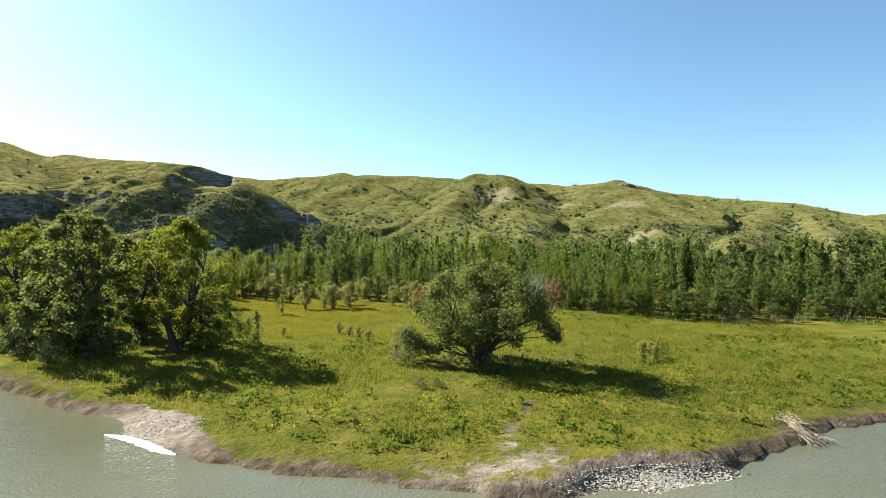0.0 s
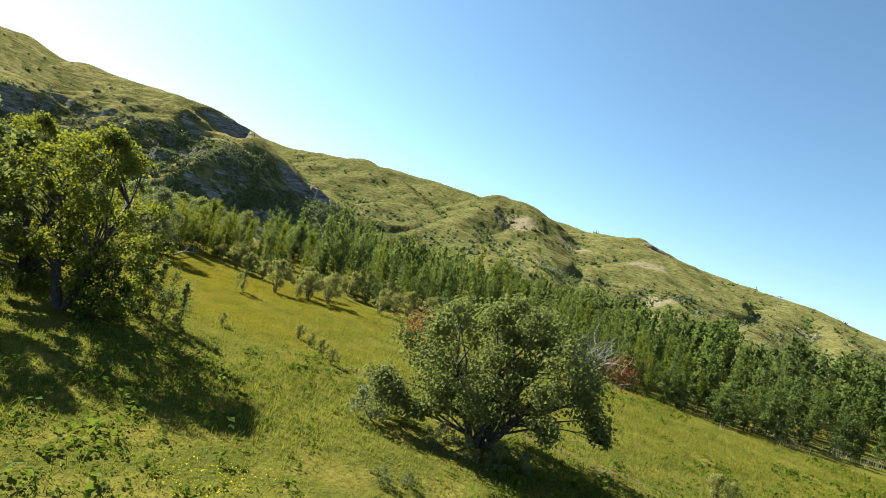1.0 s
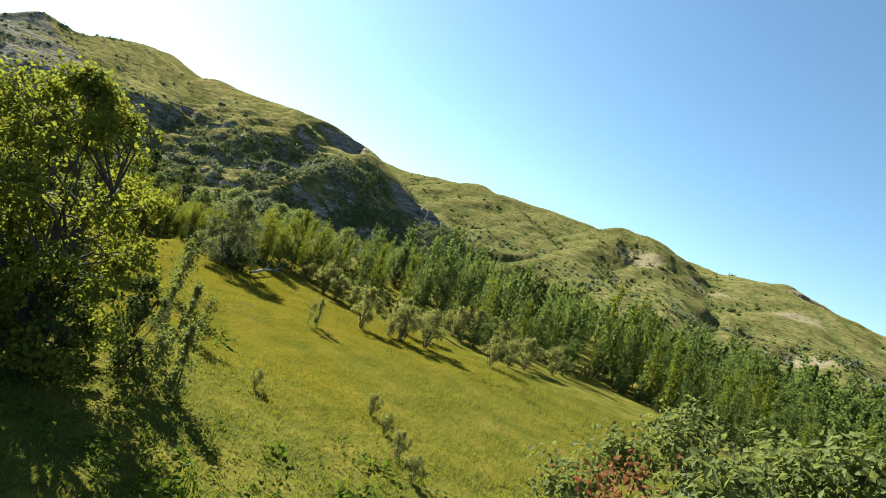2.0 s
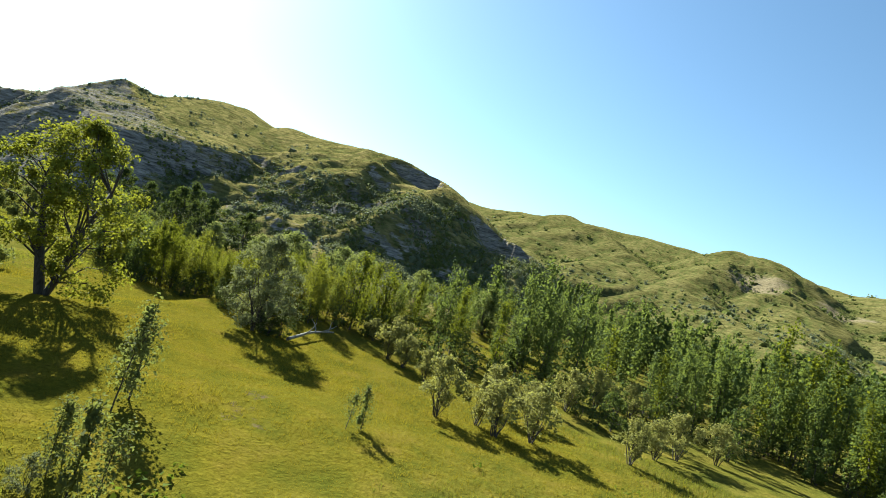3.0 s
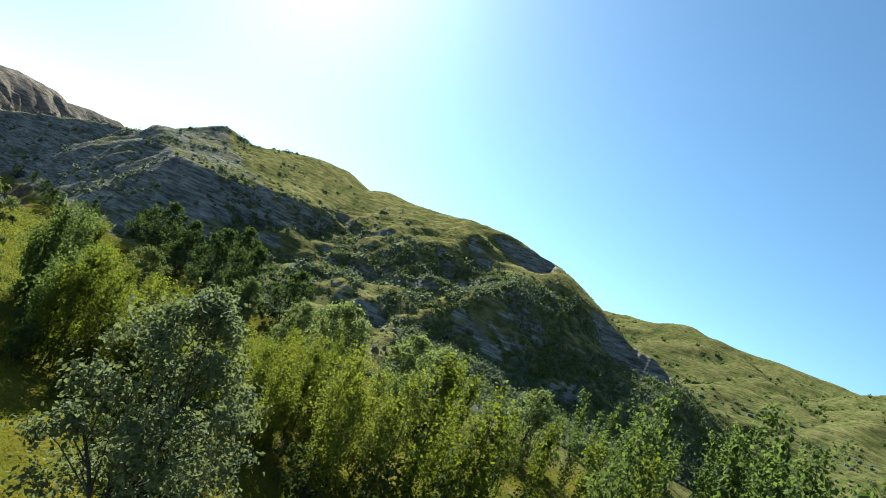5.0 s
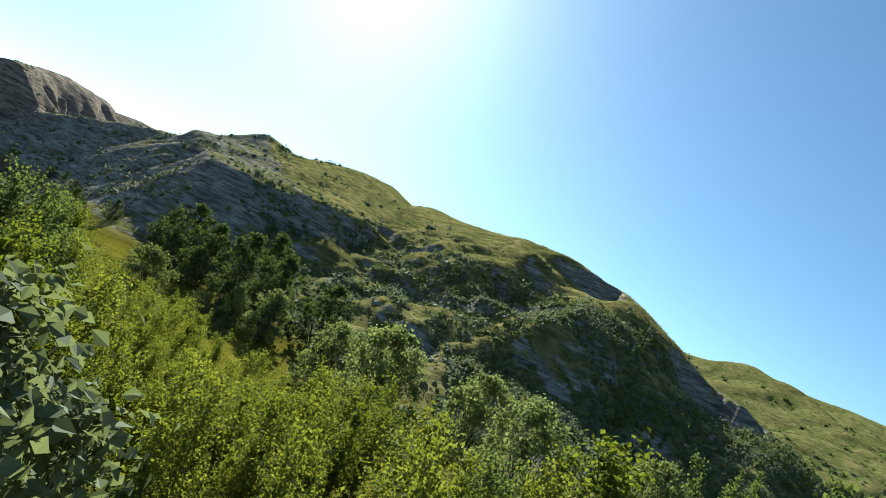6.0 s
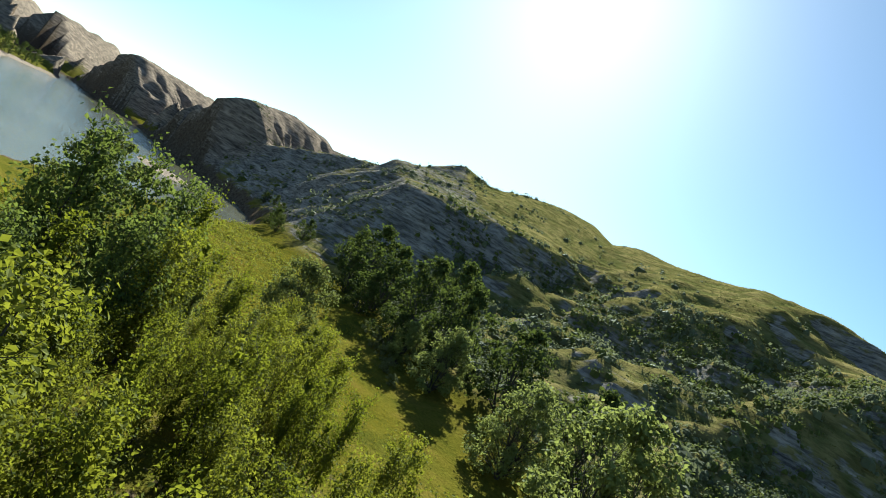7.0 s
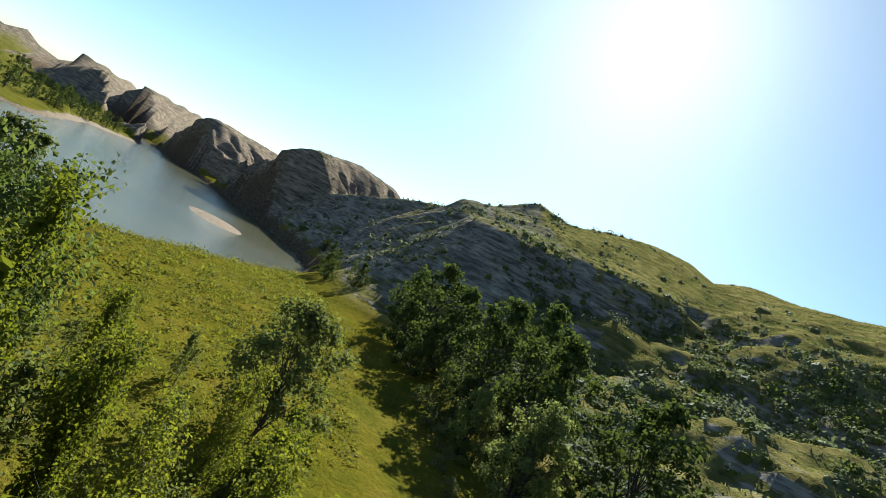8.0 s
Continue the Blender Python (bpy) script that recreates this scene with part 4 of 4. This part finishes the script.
for (ax, ay), (bx, by) in zip(GROVE[:13], GROVE[1:14]):
    for f in np.arange(0.1, 1, 2.6 / math.hypot(bx - ax, by - ay)):
        copy_at(under, ax + (bx - ax) * f + rng.normal(0, 0.8), ay + (by - ay) * f + rng.normal(0.5, 1.4), rng.uniform(0, 360), rng.uniform(0.5, 1.3))
for x, y in scatter([(-40, 100), (-25, 99), (-10, 103), (4, 114), (17, 92), (30, 81), (60, 85), (62, 100), (12, 124), (-36, 118)], 4.6, rng):
    copy_at(under, x, y, rng.uniform(0, 360), rng.uniform(0.7, 1.5))
grove_tree = set_at(lobed(66, "leafy_tree", "rounded leafy young tree at the front of the grove", POPLAR_LEAF, 6.6, 4.6, 0.2, 28, 12, 7, 0.26, ((0.15, 0, 0.08), (-0.15, 0.1, 0.07)), "leafy trees at the grove's front", fork=0.4, skirt=0.85, gaps=0.15), 22, 89)
rng = np.random.default_rng(93)
for x, y in [(26, 85), (33, 82.5), (39, 84), (47, 83.5), (54, 86), (63, 86), (71, 87), (80, 88), (91, 89.5), (103, 91), (117, 93), (17, 94), (13, 101), (6, 113), (-2, 108.5), (-13, 104), (30, 90), (44, 90), (60, 92), (75, 94), (36, 96), (21, 104)]:
    copy_at(grove_tree, x + rng.normal(0, 0.7), y + rng.normal(0, 0.7), rng.uniform(0, 360), rng.uniform(0.6, 1.1), rng.uniform(0.9, 1.2))
big_dark = set_at(lobed(57, "round_tree", "round dark green tree rising behind lower growth", DARK_LEAF, 12.0, 9.0, 0.6, 28, 7, 4, 0.6, ((0.1, 0, 0.2),), "dark round trees", fork=0.4, skirt=0.8), 62, 118)
rng = np.random.default_rng(91)
for x, y in [(75, 125), (88, 120), (100, 130), (50, 130), (40, 122), (112, 122), (70, 105), (92, 104), (104, 103), (125, 115), (20, 150), (8, 160), (-4, 165), (30, 140), (14, 175), (-14, 172), (84, 96), (118, 100), (6, 140), (140, 120), (55, 101), (78, 97), (98, 106), (46, 95), (66, 96), (88, 110)]:
    copy_at(big_dark, x, y, rng.uniform(0, 360), rng.uniform(0.95, 1.25) if x > 60 else rng.uniform(0.75, 1.05))
for x, y in [(-285, 62), (-296, 63), (-305, 60), (-316, 63), (-327, 62), (-300, 52), (-318, 54), (-275, 55), (-262, 57), (-335, 66), (-250, 52), (-240, 48), (-226, 57), (-235, 60), (-256, 61), (-268, 60), (-281, 59), (-292, 57), (-311, 66), (-245, 58), (-216, 52), (-322, 67)]:
    copy_at(big_dark, x, y, rng.uniform(0, 360), rng.uniform(0.45, 0.8))


# ---------------------------------------------------------------- scrub and grass, past counting
def shrubs(name, label, spots, material, seed, size, blades=16, leaf=0.42, core=0.0, spread=0.35):
    """Leafy tufts past counting, round a low twiggy heart where core is given."""
    rng = np.random.default_rng(seed)
    z = lie(spots[:, 0], spots[:, 1])[0]
    s = size * rng.lognormal(0, spread, len(spots))
    c = np.stack([spots[:, 0], spots[:, 1], z], 1)
    k = len(c)
    off = rng.normal(0, 1, (k, blades, 3)) * (0.27, 0.27, 0.2)
    if core:
        off = rng.normal(0, 1, (k, blades, 3)) * (1, 1, 0.75)
        off[..., 2] = np.abs(off[..., 2])
        off *= (core * rng.uniform(0.7, 1.25, (k, blades, 1)) + 0.04) / (np.linalg.norm(off, axis=2, keepdims=True) + 1e-6)
    off[..., 2] = np.abs(off[..., 2]) + 0.06
    p = (c[:, None] + off * s[:, None, None]).reshape(-1, 3)
    V, Q = leaves(rng, p, 1.0, off.reshape(-1, 3) + (0, 0, 0.3))
    mid = V.reshape(-1, 4, 3).mean(1, keepdims=True)
    V = (mid + (V.reshape(-1, 4, 3) - mid) * (np.repeat(s, blades) * leaf)[:, None, None]).reshape(-1, 3)
    if core:
        a = np.arange(6) * math.pi / 3
        ring = np.stack([np.cos(a), np.sin(a), 0 * a], 1)
        base = 0.72 * np.concatenate([ring * core - (0, 0, 0.25), ring * 0.8 * core + (0, 0, 0.5 * core), [(0, 0, 0.95 * core)] * 6])
        D = c[:, None] + base * s[:, None, None] * rng.uniform(0.75, 1.2, (k, 18, 1))
        D[:, 12:] = D[:, 12:13]
        i = np.arange(6)
        quads = np.concatenate([np.stack([r * 6 + i, r * 6 + (i + 1) % 6, r * 6 + 6 + (i + 1) % 6, r * 6 + 6 + i], 1) for r in (0, 1)])
        Q = np.concatenate([Q, (quads[None] + len(V) + 18 * np.arange(k)[:, None, None]).reshape(-1, 4)])
        V = np.concatenate([V, D.reshape(-1, 3)])
    tagged(new(name, fast_mesh(name, V, Q, material)), label, "shrubs", kind="stuff")


def hill_scrub():
    rng = np.random.default_rng(13)
    bluff = scatter([(-270, 130), (-60, 132), (-40, 150), (-30, 215), (-80, 222), (-200, 240), (-270, 200)], 0.64, rng)
    z, hillness, _, scar = lie(bluff[:, 0], bluff[:, 1])
    patchy = fbm(bluff[:, 0] / 9, bluff[:, 1] / 9, 3, 17)
    low = step(29, 19, z - 12 * (bluff[:, 0] + 100) / 100 * 0.3)
    east = step(-150, -135, bluff[:, 0] + (bluff[:, 1] - 160) * 0.8)
    chance = (0.012 + 0.95 * low * step(-0.9, 0.1, patchy)) * (1 - 0.8 * scar) * east + 0.16 * (1 - east) * step(-0.4, 0.4, patchy) + 0.006
    crest = poly_dist(bluff[:, 0], bluff[:, 1], BLUFF)[0]
    keep = (rng.random(len(z)) < chance * step(3, 12, crest)) & (z > 1.5)
    bluff, low = bluff[keep], low[keep]
    kind = rng.random(len(bluff)) + 0.25 * fbm(bluff[:, 0] / 12, bluff[:, 1] / 12, 2, 73)
    shrubs("hill_shrubs", "green shrubs crowding the eroded hillside", bluff[(kind < 0.45) & (low > 0.3)], SCRUB_LEAF, 3, 1.1, 19, 0.16, 0.42, 0.4)
    shrubs("low_hill_shrubs", "small dark shrubs dotting the grassy hilltop", bluff[(kind < 0.45) & (low <= 0.3)], SCRUB_LEAF, 5, 0.55, 14, 0.2, 0.42, 0.3)
    shrubs("sagebrush", "grey-green sagebrush on the lower hillside", bluff[kind >= 0.45], SAGE_LEAF, 4, 1.2, 14, 0.17, 0.4, 0.4)
    far = scatter([(-60, 215), (260, 190), (420, 480), (-180, 520), (-90, 260)], 3.2, rng)
    z = lie(far[:, 0], far[:, 1])[0]
    patchy = fbm(far[:, 0] / 26, far[:, 1] / 26, 3, 19)
    around = sum(lie(far[:, 0] + ox, far[:, 1] + oy)[0] for ox, oy in ((14, 0), (-14, 0), (0, 14), (0, -14))) / 4
    hollow = step(0.3, 2.0, around - z)
    belt = step(32, 16, z) * step(-0.5, 0.2, fbm(far[:, 0] / 18, far[:, 1] / 10, 3, 23))
    far = far[(rng.random(len(z)) < (0.02 + 0.1 * step(0.1, 0.7, patchy) + 0.85 * hollow + 0.9 * belt)) & (z > 1.0)]
    sage = (rng.random(len(far)) < 0.5) & (far[:, 1] < 330)
    shrubs("far_hill_shrubs", "small shrubs dotting the far grassy hills", far[~sage], SCRUB_LEAF, 6, 1.9, 8, 0.3, 0.42, 0.45)
    shrubs("valley_sagebrush", "belt of grey-green sagebrush at the foot of the far hills", far[sage], SAGE_LEAF, 7, 2.0, 9, 0.28, 0.42, 0.4)


hill_scrub()


def tussocks():
    """Bunch grass on the ledges of the near hill."""
    rng = np.random.default_rng(53)
    p = scatter([(-262, 128), (-60, 134), (-40, 150), (-36, 206), (-110, 214), (-150, 224), (-195, 232), (-256, 172)], 0.6, rng)
    z, hillness, _, scar = lie(p[:, 0], p[:, 1])
    rise = lie(p[:, 0], p[:, 1] + 0.8)[0] - z
    bare = step(-125, -150, p[:, 0] - (p[:, 1] - 150) * 1.2) * 0.35 + 0.25 * step(30, 22, z)
    chance = (1 - bare) * (1 - 0.8 * scar) * (0.35 + 0.65 * step(-0.4, 0.4, fbm(p[:, 0] / 5, p[:, 1] / 5, 3, 57))) * step(1.4, 0.5, rise)
    keep = (rng.random(len(z)) < chance) & (z > 1.2)
    p, z, per = p[keep], z[keep], 6
    k = len(p)
    size = np.repeat(rng.uniform(0.12, 0.3, k), per)[:, None]
    c = np.repeat(np.stack([p[:, 0], p[:, 1], z - 0.05], 1), per, 0) + rng.normal(0, 0.22, (k * per, 3)) * (1, 1, 0)
    lean = rng.normal(0, 0.45, (k * per, 3)) * (1, 1, 0) + (0, 0, 1)
    a = rng.uniform(0, math.pi, k * per)
    w = np.stack([np.cos(a), np.sin(a), 0 * a], 1) * size * 0.28
    V = np.stack([c - w, c + w, c + lean * size * rng.uniform(0.6, 1.2, (k * per, 1))], 1).reshape(-1, 3)
    tagged(new("hill_tussocks", fast_mesh("hill_tussocks", V, np.arange(len(V)).reshape(-1, 3), TUSSOCK)), "tussocks of cured yellow grass on the hillside ledges", "grass", kind="stuff")


tussocks()


def meadow_grass():
    """Tufts of blades where the camera passes low."""
    rng = np.random.default_rng(23)
    near = scatter([(-34, 43), (-20, 33), (-6, 26.5), (14, 28), (24, 36), (45, 46), (45, 74), (16, 90), (-10, 98), (-36, 97), (-76, 95), (-60, 70)], 0.37, rng)
    strip = scatter([(-60, 92), (-112, 94), (-158, 125), (-120, 129), (-70, 117)], 0.6, rng)
    spots = np.concatenate([near, strip])
    z, _, mud, _ = lie(spots[:, 0], spots[:, 1])
    keep = rng.random(len(z)) > mud * 1.4
    spots, z = spots[keep], z[keep]
    lush = 0.5 + 0.5 * fbm(spots[:, 0] / 6, spots[:, 1] / 6, 3, 41)
    dry = rng.random(len(spots)) < golden_tone(spots[:, 0], spots[:, 1])
    for which, name, label, mat in ((~dry, "meadow_grass", "lush green meadow grass near the river", GRASS_BLADE), (dry, "golden_grass", "golden dry grass in the open meadow", GOLD_BLADE)):
        p, per = spots[which], 6
        k = len(p)
        c = np.repeat(np.stack([p[:, 0], p[:, 1], z[which] - 0.02], 1), per, 0) + rng.normal(0, 0.1, (k * per, 3)) * (1, 1, 0)
        tall = (np.repeat(0.1 + 0.28 * np.clip(lush[which], 0, 1), per) * rng.uniform(0.6, 1.4, k * per))[:, None] * (0.55 if name == "golden_grass" else 1.0)
        lean = rng.normal(0, 0.35, (k * per, 3)) * (1, 1, 0) + (0, 0, 1)
        t = rng.uniform(0, 2 * math.pi, k * per)
        w = np.stack([np.cos(t), np.sin(t), 0 * t], 1) * 0.022
        V = np.stack([c - w, c + w, c + lean * tall], 1).reshape(-1, 3)
        tagged(new(name, fast_mesh(name, V, np.arange(len(V)).reshape(-1, 3), mat)), label, "grass", kind="stuff")


def weeds():
    """Leafy weeds in drifts over the meadow."""
    rng = np.random.default_rng(29)
    spots = scatter([(-30, 44), (-14, 32), (-4, 26), (14, 27), (24, 35), (60, 50), (60, 82), (16, 92), (-20, 84), (-55, 88), (-70, 92), (-50, 66)], 0.75, rng)
    drift = fbm(spots[:, 0] / 8, spots[:, 1] / 8, 3, 47) + 0.9 * step(56, 38, spots[:, 1]) + 0.8 * step(8, 24, spots[:, 0]) - 0.9 * golden_tone(spots[:, 0], spots[:, 1])
    mud = lie(spots[:, 0], spots[:, 1])[2]
    spots = spots[(rng.random(len(spots)) < 0.7 * step(-0.1, 1.5, drift)) & (mud < 0.3)]
    shrubs("weeds", "drifts of leafy green weeds in the meadow", spots, WEED_LEAF, 8, 0.55, 12, 0.29)
    bloom = scatter([(-9, 29), (8, 29.5), (22, 38), (20, 47), (10, 40), (-8, 36)], 0.42, rng)
    bloom = bloom[fbm(bloom[:, 0] / 4, bloom[:, 1] / 4, 3, 91) > 0.35]
    shrubs("wildflowers", "drifts of small yellow wildflowers in the meadow grass", bloom, FLOWER, 12, 0.5, 5, 0.11)
    strip = scatter([(-70, 93), (-112, 94), (-150, 122), (-110, 121), (-84, 116)], 0.85, rng, 0.75)
    shrubs("strip_weeds", "knee-high green brush on the river point", strip, GRASS_BLADE, 9, 0.75, 18, 0.2)


def reeds():
    """Tall bleached stalks along the grove's front edge."""
    rng = np.random.default_rng(37)
    line = [(13, 99), (20, 89.5), (31, 80.5), (45, 82), (62, 84), (90, 87.5), (120, 90.5)]
    V = []
    for (ax, ay), (bx, by) in zip(line, line[1:]):
        k = int(22 * math.hypot(bx - ax, by - ay))
        f = rng.random(k)
        x, y = ax + (bx - ax) * f + rng.normal(0, 0.7, k), ay + (by - ay) * f + rng.normal(-1.0, 1.6, k)
        ok = fbm(x / 4, y / 4, 2, 83) > 0.15
        x, y, k = x[ok], y[ok], int(ok.sum())
        c = np.stack([x, y, lie(x, y)[0] - 0.03], 1)
        tall = rng.uniform(0.4, 1.5, (k, 1))
        lean = rng.normal(0, 0.16, (k, 3)) * (1, 1, 0) + (0, 0, 1)
        a = rng.uniform(0, math.pi, k)
        w = np.stack([np.cos(a), np.sin(a), 0 * a], 1) * 0.03
        V.append(np.stack([c - w, c + w, c + lean * tall], 1).reshape(-1, 3))
    V = np.concatenate(V)
    tagged(new("reeds", fast_mesh("reeds", V, np.arange(len(V)).reshape(-1, 3), REED)), "tall bleached reeds before the poplar grove", "reeds", kind="stuff")


weeds()
meadow_grass()
reeds()


# ---------------------------------------------------------------- small things: log, driftwood, stones
def fallen_log():
    rng = np.random.default_rng(3)
    ob = tagged(new("fallen_log"), "bleached fallen log with broken limbs under the olive tree", "log")
    z = ground_z(-39, 94)
    main, way = branch(rng, (-37.6, 88.6, z + 0.35), (-0.25, 1, 0.05), 9.5, 0.15, 0.08, 7, 0.05)
    part("trunk", fast_mesh("trunk", *tubes([main], 8), PALE_BARK, True), ob)
    for j, out in ((2, (0.5, 0.3, 0.8)), (4, (-0.6, 0.4, 0.9)), (5, (0.9, 0.5, 0.6)), (6, (0.6, 0.8, 0.9))):
        c, _ = branch(rng, main[j][0], out, 1.6, 0.07, 0.025, 4, 0.2)
        part("limb", fast_mesh("limb", *tubes([c], 6), PALE_BARK, True), ob)


def driftwood():
    rng = np.random.default_rng(4)
    ob = tagged(new("driftwood_pile"), "heap of bleached driftwood sticks caught on the bank", "driftwood")
    for k in range(150):
        x, y = 20.9 + rng.normal(0, 0.35), rng.uniform(31.4, 34.4)
        p = (x, y, max(ground_z(x, y), WATER_Z - 0.1) + rng.uniform(0.02, 0.5))
        c, _ = branch(rng, p, (rng.normal(0.2, 0.5), rng.normal(-0.7, 0.5), rng.normal(-0.2, 0.1)), rng.uniform(0.5, 1.1), 0.026, 0.01, 3, 0.08)
        part("stick", fast_mesh("stick", *tubes([c], 5), STICK, True), ob)


def gravel():
    """Cobbles on the two bars at the water's edge."""
    rng = np.random.default_rng(6)
    ico = bmesh.new()
    bmesh.ops.create_icosphere(ico, subdivisions=1, radius=1)
    base = np.array([tuple(v.co) for v in ico.verts])
    tri = np.array([[v.index for v in f.verts] for f in ico.faces])
    ico.free()
    n = 4600
    xy = np.concatenate([np.stack([rng.normal(11.0, 2.8, n), rng.normal(25.2, 0.9, n)], 1), np.stack([rng.normal(-15.5, 1.8, 500), rng.normal(30.3, 1.2, 500)], 1)])
    z = lie(xy[:, 0], xy[:, 1])[0]
    ok = (z > WATER_Z - 0.05) & (z < -0.5)
    xy, z = xy[ok], z[ok]
    V, T = [], []
    for i, ((x, y), h) in enumerate(zip(xy, z)):
        s = rng.uniform(0.022, 0.055) * np.array([rng.uniform(0.8, 1.5), rng.uniform(0.8, 1.5), 0.6])
        V.append(base * s * rng.uniform(0.85, 1.15, base.shape) + (x, y, h + 0.01))
        T.append(tri + i * len(base))
    tagged(new("gravel", fast_mesh("gravel", np.concatenate(V), np.concatenate(T), STONE)), "pale cobbles on the muddy river bar", "gravel", kind="stuff")


def utility_pole():
    x, y, _ = bearing(-26.6, 4.4, 385, LOOKOUT)
    ob = tagged(new("utility_pole"), "pale wooden utility pole with a crossarm on the far hillside", "pole")
    ob.location = (x, y, ground_z(x, y))
    part("pole", fast_mesh("pole", *tubes([[((0, 0, -0.5), 0.2), ((0, 0, 5), 0.17), ((0, 0, 11), 0.13)]], 8), PALE_BARK, True), ob)
    part("crossarm", fast_mesh("crossarm", *tubes([[((-1.7, 0, 10.1), 0.11), ((0, 0, 10.1), 0.12), ((1.7, 0, 10.1), 0.11)]], 6), PALE_BARK), ob)
    for dx in (-1.5, -0.6, 0.6, 1.5):
        part("insulator", fast_mesh("insulator", *tubes([[((dx, 0, 10.2), 0.05), ((dx, 0, 10.35), 0.1), ((dx, 0, 10.5), 0.05)]], 6), STONE), ob)


def river_foam():
    """Thin white sheet in place of sun glare on the wet edge by the beach."""
    rng = np.random.default_rng(14)
    n = Nodes("white_froth")
    glare = n.surface(n.ramp(n.noise(7.0, 4, 0.6), [(0.35, (0.4, 0.39, 0.36)), (0.65, (0.75, 0.75, 0.73))]), 0.6, n.bump(n.noise(18.0, 3), 0.02), spec=0.3)
    u = np.linspace(0, 1, 25)
    cx, cy = -17.8 + 5.3 * u, 29.7 - 2.4 * u + 0.25 * np.sin(5 * u)
    half = 0.42 * np.sin(math.pi * np.clip(u * 0.96 + 0.02, 0, 1)) ** 0.7 * rng.uniform(0.7, 1.15, 25)
    nx, ny = 0.41, 0.91
    V = np.concatenate([np.stack([cx + nx * half * f, cy + ny * half * f, WATER_Z + 0.004 + 0.05 * (1 - abs(f)) + 0 * u], 1) for f in (-1.0, -0.5, 0.0, 0.5, 1.0)])
    tagged(new("river_foam", fast_mesh("river_foam", V, grid_faces(5, 25)[:, ::-1], glare, True)), "white sheet standing for sun glare on the water beside the beach", "foam", kind="stuff")


river_foam()
fallen_log()
utility_pole()
driftwood()
gravel()
